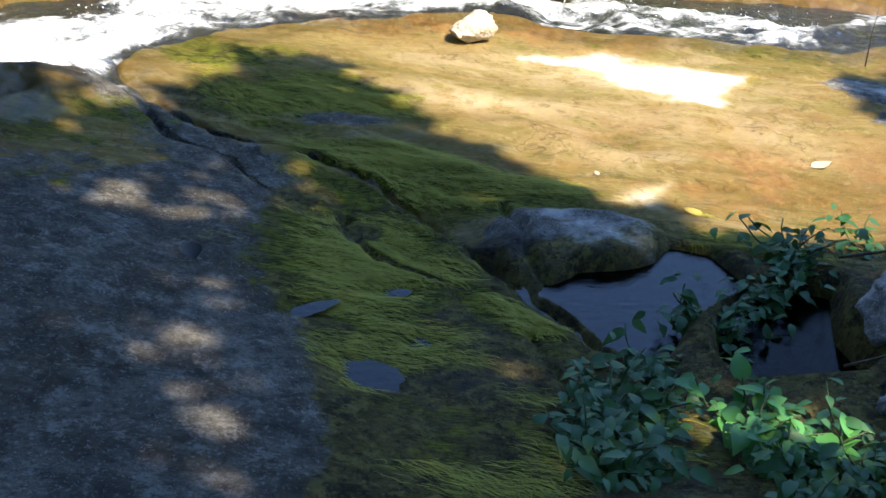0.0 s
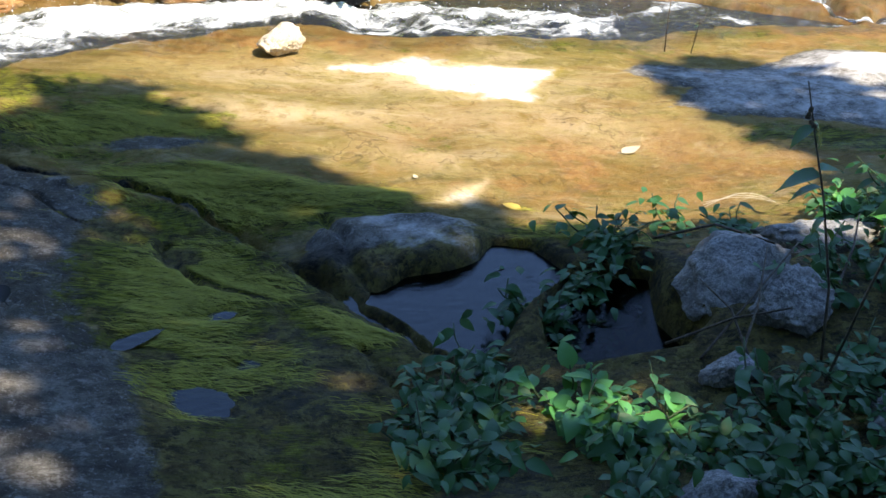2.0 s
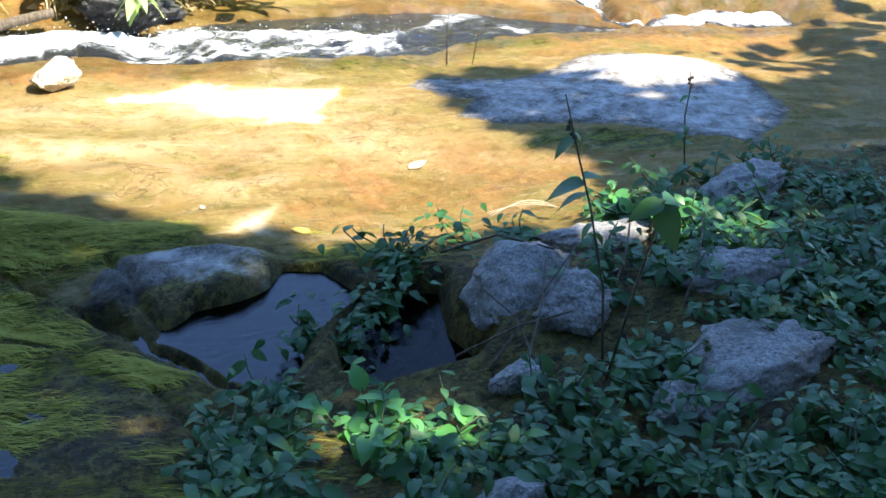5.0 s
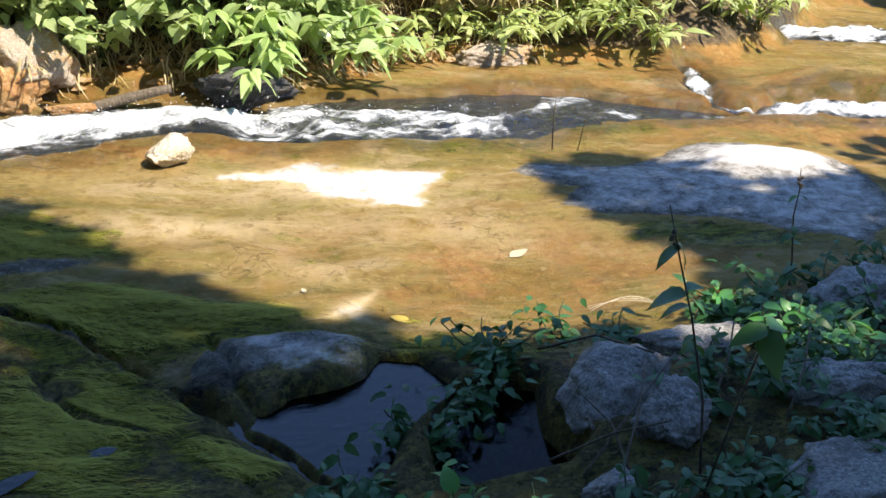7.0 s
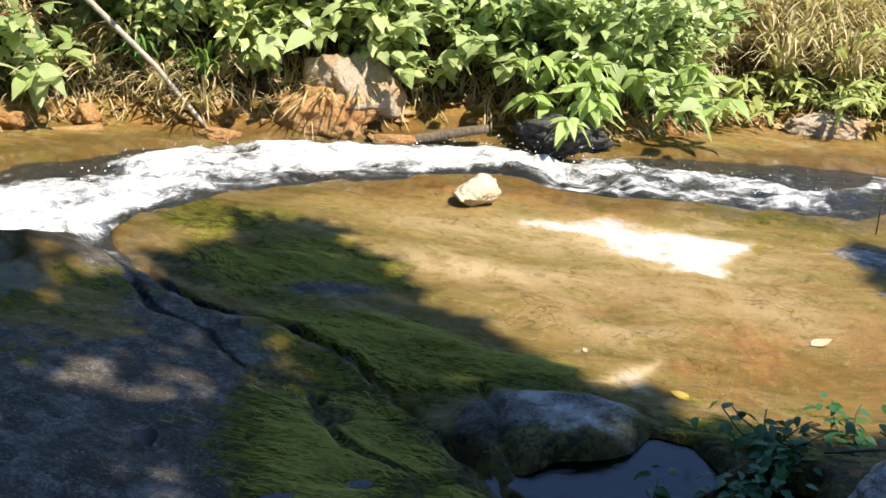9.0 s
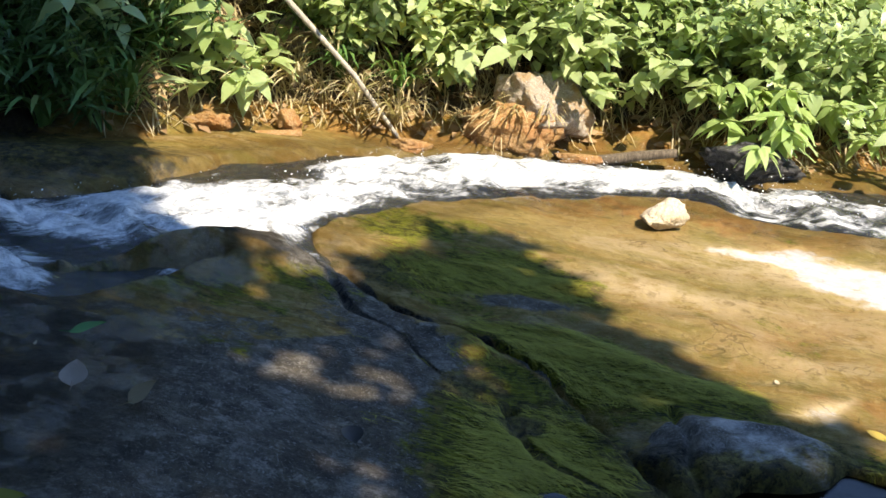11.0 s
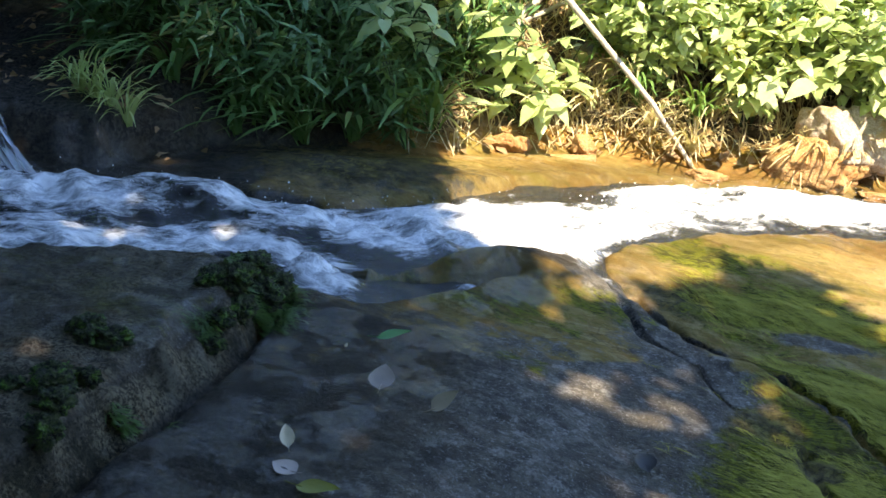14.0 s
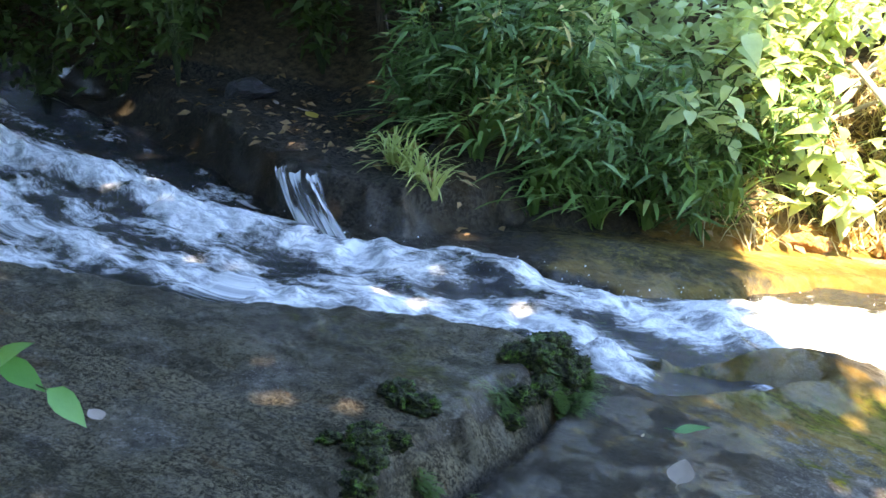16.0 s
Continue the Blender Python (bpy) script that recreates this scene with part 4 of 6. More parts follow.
def shrub(name, x, y, stems, height, lean, leaves, stem_mat, label, category, per_stem=14, kinds=1, seed=0, joined=False, spreadr=0.5, start=0.25, pitch=0.2, group="", whorl=1, small=0):
    """A plant with curved stems that carry leaves along their length. Each leaf is a part unless joined."""
    rnd = random.Random(seed)
    root = new(name)
    z0 = ground_at(x, y) - 0.02
    root.matrix_world = pose(x, y, z0)
    tagged(root, label, category, group)
    crown = bmesh.new() if joined else None
    stalks, sprays = bmesh.new(), bmesh.new() if small else None
    for s in range(stems):
        turn = rnd.uniform(0, math.tau)
        tall = height * rnd.uniform(0.6, 1.1)
        reach = spreadr * rnd.uniform(0.35, 1.0)
        bend = Vector((math.cos(turn) * reach + lean[0], math.sin(turn) * reach + lean[1], 0))
        pts = [Vector((0, 0, 0)) + bend * (u**1.6) + Vector((0.03 * math.sin(5 * u + s), 0.03 * math.cos(4 * u + s), tall * (u - 0.22 * u * u))) for u in np.linspace(0, 1, 7)]
        tube(stalks, pts, 0.010 * height + 0.002, 0.003, 4)
        for k in range(per_stem):
            u = start + (1 - start) * (k + rnd.random()) / per_stem
            i = min(int(u * 6), 5)
            p = pts[i].lerp(pts[i + 1], u * 6 - i)
            for _ in range(whorl):
                a = rnd.uniform(0, math.tau)
                way = Vector((math.cos(a), math.sin(a) - 0.45, rnd.uniform(-0.5, 0.35) + pitch))
                m = aim(p, way, rnd.uniform(-0.5, 0.5))
                big = rnd.uniform(0.65, 1.15)
                if joined:
                    leaf_into(crown, m @ Matrix.Scale(big, 4), *leaves)
                else:
                    ob = link("leaf", rnd.choice(leaves), None, root)
                    ob.matrix_basis = m @ Matrix.Scale(big, 4)
        for k in range(small):
            i = rnd.randrange(6)
            p = pts[i].lerp(pts[i + 1], rnd.random()) + Vector((rnd.gauss(0, 0.05), rnd.gauss(0, 0.05), rnd.gauss(0, 0.012)))
            a = rnd.uniform(0, math.tau)
            m = aim(p, Vector((math.cos(a), math.sin(a) - 0.3, rnd.uniform(-0.35, 0.35))), rnd.uniform(-0.5, 0.5))
            leaf_into(sprays, m, rnd.uniform(0.035, 0.07), 0.52, 0.25, 0.35, 1.6, 4)
    part("stem", stalks, stem_mat, root)
    if small:
        part("small_leaves", sprays, leaves[0].materials[0], root)["kind"] = "stuff"
    if joined:
        part("crown", crown, joined, root)
    return root


def cloud(name, spots, ways, sizes, wide, mat, parent=None, rolls=None, label=""):
    """Many simple folded leaves in one mesh: spots and ways are rows of (x, y, z)."""
    y = ways / np.linalg.norm(ways, axis=1, keepdims=True)
    x = np.cross(y, (0.02, 0.01, 1.0))
    x /= np.linalg.norm(x, axis=1, keepdims=True)
    z = np.cross(x, y)
    if rolls is not None:
        c, s = np.cos(rolls)[:, None], np.sin(rolls)[:, None]
        x, z = c * x + s * z, c * z - s * x
    w = (sizes * wide * 0.5)[:, None]
    l = sizes[:, None]
    co = np.stack([spots, spots + 0.4 * l * y - w * x + 0.25 * w * z, spots + 0.5 * l * y, spots + 0.4 * l * y + w * x + 0.25 * w * z, spots + l * y - 0.18 * l * z], 1)
    k = np.arange(len(spots))[:, None, None] * 5
    tris = (np.array([[0, 2, 1], [0, 3, 2], [1, 2, 4], [2, 3, 4]]) + k).reshape(-1, 3)
    me = bpy.data.meshes.new(name)
    me.vertices.add(len(spots) * 5), me.loops.add(tris.size), me.polygons.add(len(tris))
    me.vertices.foreach_set("co", co.ravel())
    me.loops.foreach_set("vertex_index", tris.ravel())
    me.polygons.foreach_set("loop_start", np.arange(len(tris)) * 3)
    me.update()
    return link(name, me, mat, parent, label)


def blades(name, lines, width, mat, parent=None, label=""):
    """Narrow tapering blades: lines has the shape (blades, points, 3)."""
    n, k, _ = lines.shape
    way = np.gradient(lines, axis=1)
    side = np.cross(way, (0.1, 0.15, 1.0))
    side /= np.linalg.norm(side, axis=2, keepdims=True) + 1e-9
    w = np.reshape(width, (-1, 1, 1)) * 0.5 * np.array([0.7, *([1.0] * (k - 2)), 0.12])[None, :, None]
    co = np.stack([lines - side * w, lines + side * w], 2).reshape(-1, 3)
    a = (np.arange(n)[:, None] * k + np.arange(k - 1)).ravel() * 2
    quads = np.stack([a, a + 1, a + 3, a + 2], -1)
    me = bpy.data.meshes.new(name)
    me.vertices.add(len(co)), me.loops.add(quads.size), me.polygons.add(len(quads))
    me.vertices.foreach_set("co", co.ravel())
    me.loops.foreach_set("vertex_index", quads.ravel())
    me.polygons.foreach_set("loop_start", np.arange(len(quads)) * 4)
    me.update()
    return link(name, me, mat, parent, label)


def reed(name, x, y, count, tall, reach, width, mat, label, category, seed, lean=(0, 0), group=""):
    """A clump of arching blades from one root."""
    r = np.random.RandomState(seed)
    root = new(name)
    root.matrix_world = pose(x, y, ground_at(x, y) - 0.02)
    tagged(root, label, category, group)
    a = r.rand(count) * math.tau
    far = reach * (0.3 + 0.9 * r.rand(count))
    high = tall * (0.5 + 0.6 * r.rand(count))
    u = np.linspace(0, 1, 7)[None, :]
    fx = (np.cos(a) * far)[:, None] * u**1.4 + lean[0] * u**2 + (r.randn(count) * 0.05 * reach)[:, None]
    fy = (np.sin(a) * far)[:, None] * u**1.4 + lean[1] * u**2 + (r.randn(count) * 0.05 * reach)[:, None]
    sag = (0.2 + 0.9 * r.rand(count))[:, None]
    fz = high[:, None] * (u * (1 + 0.5 * sag) - sag * u**2.4)
    blades("blade", np.stack([fx, fy, fz], -1), width * (0.6 + 0.8 * r.rand(count)), mat, root)
    return root


def leafy(name, x, y, count, radius, tall, size, wide, mat, label, category, seed, group=""):
    """A dense bush further off: stems and one crown of many leaves."""
    r = np.random.RandomState(seed)
    root = new(name)
    root.matrix_world = pose(x, y, ground_at(x, y) - 0.02)
    tagged(root, label, category, group)
    stalks = bmesh.new()
    tips = []
    for s in range(9):
        a = r.rand() * math.tau
        q = radius * math.sqrt(r.rand())
        tip = Vector((math.cos(a) * q, math.sin(a) * q, tall * (0.55 + 0.5 * r.rand())))
        tips.append(tip)
        tube(stalks, [Vector((0, 0, 0)), tip * 0.35 + Vector((0, 0, 0.15 * tall)), tip * 0.75 + Vector((0, 0, 0.08 * tall)), tip], 0.012, 0.004, 4)
    part("stem", stalks, GREEN_STEM, root)["kind"] = "stuff"
    t = np.array([tips[k] for k in r.randint(0, 9, count)])
    u = 0.25 + 0.8 * r.rand(count, 1)
    spots = t * u + r.randn(count, 3) * np.array([0.2, 0.2, 0.13]) * radius * 0.9 + np.array([0, 0, 0.05])
    ways = r.randn(count, 3) * np.array([1, 1, 0.45]) + np.array([0, -0.5, -0.1])
    cloud("crown", spots, ways, size * (0.6 + 0.7 * r.rand(count)), wide, mat, root, r.randn(count) * 0.5)
    return root


def loose_leaf(name, x, y, size, wide, mat, turn, label, lift=0.004, tilt=0.0, droop=-0.12, fold=0.2):
    bm = bmesh.new()
    leaf_into(bm, Matrix.Identity(4), size, wide, fold, droop, 1.4, 7)
    tube(bm, [(0, -0.28 * size, 0.01), (0, -0.1 * size, 0.004), (0, 0.02, 0.0)], 0.0016, 0.0012, 4)
    ob = part(name, bm, mat)
    ob.matrix_world = pose(x, y, ground_at(x, y) + lift, tilt, 0, turn)
    return tagged(ob, label, "leaf")

# ---- stones ----
stone("boulder", PALE_STONE, 0.24, 6.9, 0.16, 0.12, 0.115, 20, 0.2, 4, "cream-coloured rounded boulder lying on the wet slab")
stone("rock", GRANITE, 1.66, 3.72, 0.30, 0.25, 0.12, 40, 0.46, 7, "pale grey granite rock beside the dark pool", 0.16)
stone("rock", RED_STONE, -2.93, 4.98, 0.2, 0.12, 0.13, 10, 0.3, 44, "reddish wet rock standing in the white water", 0.3)
stone("rock", GRANITE, 2.08, 3.98, 0.30, 0.16, 0.09, 5, 0.45, 8, "low pale granite rock catching the sun", 0.3)
stone("rock", GRANITE, 1.72, 3.42, 0.17, 0.15, 0.12, 60, 0.4, 21, "grey granite rock under dry twigs", 0.3)
stone("rock", GRANITE, 2.12, 2.88, 0.36, 0.24, 0.11, 10, 0.42, 9, "grey granite rock among creeper leaves", 0.3)
stone("rock", GRANITE, 1.80, 2.82, 0.13, 0.10, 0.09, 40, 0.42, 22, "small pale granite stone among creeper leaves")
stone("rock", GRANITE, 2.42, 3.42, 0.36, 0.22, 0.10, -10, 0.42, 23, "grey granite rock at the foot of the creepers", 0.3)
stone("rock", GRANITE, 2.95, 4.25, 0.36, 0.20, 0.10, 20, 0.42, 24, "shaded granite rock by the bank plants", 0.3)
stone("rock", GRANITE, 1.12, 2.52, 0.16, 0.10, 0.08, 15, 0.42, 25, "pale flat stone under the creepers")
stone("rock", GRANITE, 1.42, 3.12, 0.12, 0.08, 0.07, 15, 0.42, 26, "small grey stone at the edge of the dark pool")
stone("rock", BANK_STONE, -0.56, 8.22, 0.42, 0.34, 0.36, 12, 0.42, 53, "large pinkish rock with an orange foot at the bank", 0.2)
stone("rock", RUSTY_STONE, -0.86, 8.02, 0.42, 0.24, 0.22, -6, 0.44, 54, "sloping orange rock with grass on the bank", 0.3)
stone("rock", DARK_STONE, 0.85, 8.12, 0.42, 0.22, 0.2, 5, 0.35, 15, "black wet rock under overhanging leaves", 0.35)
stone("rock", RUSTY_STONE, -0.33, 7.88, 0.17, 0.09, 0.07, 5, 0.35, 18, "flat orange stone at the edge of the water")
stone("rock", RUSTY_STONE, -2.55, 7.12, 0.15, 0.1, 0.1, 5, 0.3, 31, "orange stone at the foot of the bank")
stone("rock", RUSTY_STONE, -2.15, 7.42, 0.13, 0.1, 0.1, 50, 0.3, 32, "orange angular stone in the bank")
stone("rock", RUSTY_STONE, -1.35, 7.55, 0.16, 0.08, 0.06, 10, 0.35, 33, "rust-coloured stone in the shallows")
stone("rock", BANK_STONE, -2.3, 8.05, 0.2, 0.14, 0.14, 10, 0.25, 34, "pale stone half buried in the bank")
stone("rock", DARK_STONE, -6.4, 6.2, 0.26, 0.18, 0.12, 10, 0.35, 35, "mossy grey stone on the dark shelf")
stone("rock", BANK_STONE, 2.9, 9.25, 0.4, 0.2, 0.16, 10, 0.42, 36, "pinkish rock below the dry grass", 0.3)

# ---- unseen shade trees, added above and behind the camera ----
# crowns are left open over SUNLIT and HOLES, to shape the shade on the ground
SUNLIT = [(-1.28, 5.2), (-1.16, 5.55), (-1.02, 5.9), (-1.0, 6.24), (-0.6, 6.27), (-0.35, 5.91), (0.17, 5.38), (0.66, 4.77), (0.96, 4.7), (1.39, 4.31), (1.9, 4.35), (2.4, 4.35), (2.65, 4.75), (2.6, 5.2), (2.5, 5.6), (2.35, 6.1), (2.3, 6.65), (2.5, 6.95), (3.1, 6.85), (3.25, 6.4), (3.3, 5.95), (3.9, 6.1), (4.5, 6.1), (6, 6.5), (9, 8), (12, 14), (2, 18), (-5, 14), (-3.9, 8.2), (-3.25, 7.2), (-2.75, 6.6), (-2.35, 5.65), (-1.9, 5.4), (-1.6, 5.2)]
HOLES = [(-1.05, 4.35, 0.16), (-0.88, 4.12, 0.10), (-1.0, 4.5, 0.09), (-1.2, 4.2, 0.07), (-0.66, 3.0, 0.08), (-0.58, 2.7, 0.09), (-0.8, 3.6, 0.05), (-0.75, 3.2, 0.05), (0.92, 3.02, 0.15), (1.06, 2.86, 0.12), (1.74, 3.95, 0.07), (2.55, 3.85, 0.20), (2.1, 4.02, 0.10), (-1.6, 5.0, 0.08)]


def shade_tree(foot, xlo, xhi, count, seed, label, limbs):
    r = np.random.RandomState(seed)
    px, py = r.uniform(xlo, xhi, count), r.uniform(-2.5, 9.6, count)
    hem = inside(px, py, SUNLIT) + 0.05 * fbm(px * 5, py * 5, 20, 3)
    gap = np.max([rad - np.hypot(px - a, py - b) for a, b, rad in HOLES], 0) + 0.05 * fbm(px * 9, py * 9, 21, 3)
    keep = (hem < -0.07) & ((gap < -0.11) | (r.rand(count) < np.where(px > 0.5, 0.05, 0.20)))
    px, py = px[keep], py[keep]
    high = 7.5 + 2.0 * r.rand(len(px)) + 0.5 * grain(px, py, 22)
    way = np.array(SUN_WAY) / SUN_WAY.z
    spots = np.stack([px, py, base(px, py)], -1) + high[:, None] * way
    root = new("tree")
    root.matrix_world = pose(*foot, ground_at(*foot) - 0.05)
    tagged(root, label, "tree")
    spots = spots - np.array(root.matrix_world.translation)
    cloud("crown", spots, r.randn(len(px), 3) * np.array([1, 1, 0.35]), 0.16 + 0.14 * r.rand(len(px)), 0.62, SHADE_LEAF, root, r.randn(len(px)) * 0.5)
    wood = bmesh.new()
    tube(wood, [(0, 0, 0), (0.05, 0.1, 2.0), (-0.1, 0.2, 5.2), (-0.2, 0.35, 7.8), (-0.3, 0.5, 9.0)], 0.22, 0.1, 10)
    for k in range(limbs):
        end = Vector(spots[r.randint(len(spots))])
        first = Vector((-0.2, 0.35, 7.0 + 0.15 * k))
        tube(wood, [first.lerp(end, u) + Vector((0, 0, 0.4 * math.sin(3.1 * u))) for u in np.linspace(0, 1, 8)], 0.06, 0.012, 6)
    part("trunk", wood, BARK, root)


shade_tree((6.5, -4.0), -1.0, 8.5, 44000, 3, "unseen tree added to cast the shade on the near bank", 7)
shade_tree((-1.5, -4.5), -11.0, -1.0, 52000, 4, "unseen tree added to cast the shade on the upper stream", 7)

def backwoods():
    """Dense unseen undergrowth, added to close off light behind the camera."""
    r = np.random.RandomState(31)
    n = 30000
    a = np.radians(r.uniform(150, 390, n))
    far = r.uniform(6.5, 9.0, n)
    px, py, pz = far * np.cos(a) * 1.35, 1.5 + far * np.sin(a), r.rand(n) ** 1.2 * 6.5
    root = new("unseen_thicket")
    root.matrix_world = pose(0, -6.5, ground_at(0, -6.5))
    tagged(root, "dense unseen undergrowth added to close off light behind the camera", "undergrowth", kind="stuff")
    spots = np.stack([px, py, pz + base(px, py)], -1) - np.array(root.matrix_world.translation)
    cloud("crown", spots, r.randn(n, 3) * np.array([1, 1, 0.5]), 0.25 + 0.2 * r.rand(n), 0.6, SHADE_LEAF, root, r.randn(n) * 0.6)


def far_wood(lo, hi, count, tall, near, far, seed, label):
    """Tall trees added out of view beyond the far bank, to darken reflections in the water."""
    r = np.random.RandomState(seed)
    a, d = np.radians(r.uniform(lo, hi, count)), r.uniform(near, far, count)
    px, py, pz = d * np.cos(a), 1.5 + d * np.sin(a), 0.4 + tall * r.rand(count)
    lump = fbm(px * 0.45 + 0.3 * pz, pz * 0.5 + 0.2 * py, seed % 20, 3)
    keep = lump > -0.12 + 0.35 * (pz / tall - 0.5)
    px, py, pz = px[keep], py[keep], pz[keep]
    n = len(px)
    mid = np.radians((lo + hi) / 2)
    fx, fy = (near + far) / 2 * math.cos(mid), 1.5 + (near + far) / 2 * math.sin(mid)
    root = new("wood")
    root.matrix_world = pose(fx, fy, ground_at(fx, fy) - 0.05)
    tagged(root, label, "trees", kind="stuff")
    spots = np.stack([px, py, pz + land(px, py)], -1) - np.array(root.matrix_world.translation)
    cloud("crown", spots, r.randn(n, 3) * np.array([1, 1, 0.5]), 0.25 + 0.25 * r.rand(n), 0.6, SHADE_LEAF, root, r.randn(n) * 0.6)
    stems = bmesh.new()
    for k in range(7):
        b, e = radians(lo + (hi - lo) * (k + 0.5) / 7), (near + far) / 2
        x, y = e * math.cos(b), 1.5 + e * math.sin(b)
        z = ground_at(x, y)
        tube(stems, [Vector((x - fx, y - fy, z - ground_at(fx, fy) + h)) for h in (0, 0.3 * tall, 0.6 * tall, 0.95 * tall)], 0.16, 0.05, 8)
    part("trunk", stems, BARK, root)


def overhang():
    """Low dense boughs, added out of view to keep the upper bank in the dark."""
    r = np.random.RandomState(57)
    n = 12000
    px, py = r.uniform(-12.5, -5.2, n), r.uniform(5.2, 10.5, n)
    pz = 1.7 + 1.6 * r.rand(n) + 0.3 * grain(px, py, 3)
    root = new("tree")
    root.matrix_world = pose(-9.0, 9.6, ground_at(-9.0, 9.6) - 0.05)
    tagged(root, "unseen spreading tree added to keep the upper bank dark", "tree")
    spots = np.stack([px, py, pz], -1) - np.array(root.matrix_world.translation)
    cloud("crown", spots, r.randn(n, 3) * np.array([1, 1, 0.35]), 0.2 + 0.2 * r.rand(n), 0.6, SHADE_LEAF, root, r.randn(n) * 0.5)
    wood = bmesh.new()
    tube(wood, [(0, 0, 0), (0.1, -0.1, 1.0), (0.2, -0.3, 2.2), (0.3, -0.6, 3.2)], 0.2, 0.09, 9)
    for end in ((3.0, -3.4, 1.3), (-2.4, -3.2, 1.2), (3.2, -0.8, 1.5), (0.6, -4.0, 1.3)):
        tube(wood, [Vector((0.2, -0.3, 1.6)).lerp(Vector(end), u) + Vector((0, 0, 0.5 * math.sin(3.1 * u))) for u in np.linspace(0, 1, 7)], 0.07, 0.015, 6)
    part("trunk", wood, BARK, root)


backwoods()
overhang()
far_wood(128, 168, 30000, 10.0, 10.5, 14.0, 41, "tall dark trees added out of view to darken upper stream reflections")
far_wood(35, 72, 14000, 5.0, 15.0, 18.0, 42, "tall trees added out of view to darken lower stream reflections")

# ---- plants of the far bank ----
OVAL = [leaf_mesh("oval_leaf", BUSH_LEAF, s, w, droop=d) for s, w, d in ((0.14, 0.62, 0.3), (0.17, 0.6, 0.45), (0.11, 0.66, 0.2))]
LARGE = [leaf_mesh("large_leaf", BUSH_LEAF, s, w, droop=d) for s, w, d in ((0.21, 0.5, 0.35), (0.25, 0.48, 0.5), (0.18, 0.52, 0.25))]
LONG = [leaf_mesh("long_leaf", PALM_LEAF, s, 0.32, droop=d) for s, d in ((0.25, 0.45), (0.21, 0.3))]
FERN = [leaf_mesh("narrow_leaf", PALE_FERN, s, 0.26, droop=d) for s, d in ((0.16, 0.35), (0.2, 0.5))]
CREEPER = [leaf_mesh("creeper_leaf", VINE_LEAF, s, w, droop=d) for s, w, d in ((0.080, 0.50, 0.4), (0.065, 0.54, 0.25), (0.092, 0.46, 0.55), (0.05, 0.55, 0.2))]
SUNLIT_CREEPER = [leaf_mesh("sunlit_creeper_leaf", LIGHT_VINE, s, w, droop=d) for s, w, d in ((0.10, 0.6, 0.35), (0.085, 0.62, 0.2))]


def foot(x):
    return float(np.interp(x, [p[0] for p in BANK], [p[1] for p in BANK]))


rnd = random.Random(11)
GREEN_BUSH = "broad-leaved green bush growing on the sunlit bank"


def bushes(count, lo, hi, near, far, tall, leaves, label, group, lean=(0, -0.25), stems=(4, 6), per=9, first=0, **more):
    for k in range(count):
        x = lo + (hi - lo) * (k + rnd.random()) / count
        shrub("bush", x, foot(x) + rnd.uniform(near, far), rnd.randint(*stems), tall * rnd.uniform(0.75, 1.2), lean, leaves, GREEN_STEM, label, "bush", per, seed=first + k, group=group, **more)


bushes(7, -3.5, -2.5, 0.35, 1.3, 0.9, LARGE, "large-leaved green bush half in shade on the bank", "large-leaved bushes", first=200, per=8)
bushes(3, -2.75, -2.2, 0.15, 0.5, 0.45, LARGE, "young bright green shrub on the rusty bank", "young shrubs", first=230, per=5)
bushes(7, -2.3, -1.0, 0.7, 1.7, 0.7, OVAL, "thin green bush among dry stems", "thin bushes", first=240, per=8)
bushes(6, -1.6, -0.4, 0.45, 1.0, 0.75, LARGE, "drooping large-leaved bush over the bank rock", "large-leaved bushes", (0.1, -0.35), first=260, per=8)
bushes(26, -0.5, 1.75, 0.2, 1.5, 0.75, OVAL, GREEN_BUSH, "bushes on the far bank", (0.05, -0.35), first=280, per=11)
bushes(6, 0.5, 1.8, 0.0, 0.45, 0.42, LONG, "long-leaved plant hanging over the black rock", "long-leaved plants", (0.1, -0.3), (3, 4), 3, 330, whorl=5, start=0.6, pitch=-0.05)
bushes(9, 2.9, 4.5, 0.15, 0.8, 0.55, FERN, "pale green feathery shrub at the water", "feathery shrubs", (0, -0.25), (5, 6), 11, 350)
bushes(3, 5.2, 5.9, 0.1, 0.5, 0.7, FERN, "pale green feathery shrub at the water", "feathery shrubs", (0, -0.3), (5, 6), 11, 370)
bushes(7, 1.7, 3.0, 0.1, 0.5, 0.3, FERN, "low yellow-green plant below the dry grass", "low plants", (0, -0.1), (4, 5), 7, 380)
for k in range(16):
    x = 1.5 + 1.7 * (k + rnd.random()) / 16
    reed("dry_grass", x, foot(x) + rnd.uniform(0.25, 1.1), 190, 0.8, 0.4, 0.015, STRAW, "tall clump of dry straw-coloured grass", "grass", 400 + k, (0, -0.08), "dry grass on the far bank")
for k in range(12):
    x = -2.5 + 2.0 * (k + rnd.random()) / 12
    reed("dry_grass", x, foot(x) + rnd.uniform(0.02, 0.7), 45, 0.35, 0.3, 0.010, STRAW, "clump of dry hanging grass on the bank", "grass", 420 + k, (0, -0.2), "dry grass by the rocks")
for k in range(8):
    x = -2.35 + 1.3 * (k + rnd.random()) / 8
    reed("grass_clump", x, foot(x) + rnd.uniform(0.15, 0.9), 50, 0.42, 0.28, 0.016, GRASS_LEAF, "green narrow-leaved grass clump on the bank", "grass", 440 + k, (0, -0.15), "green grass on the bank")
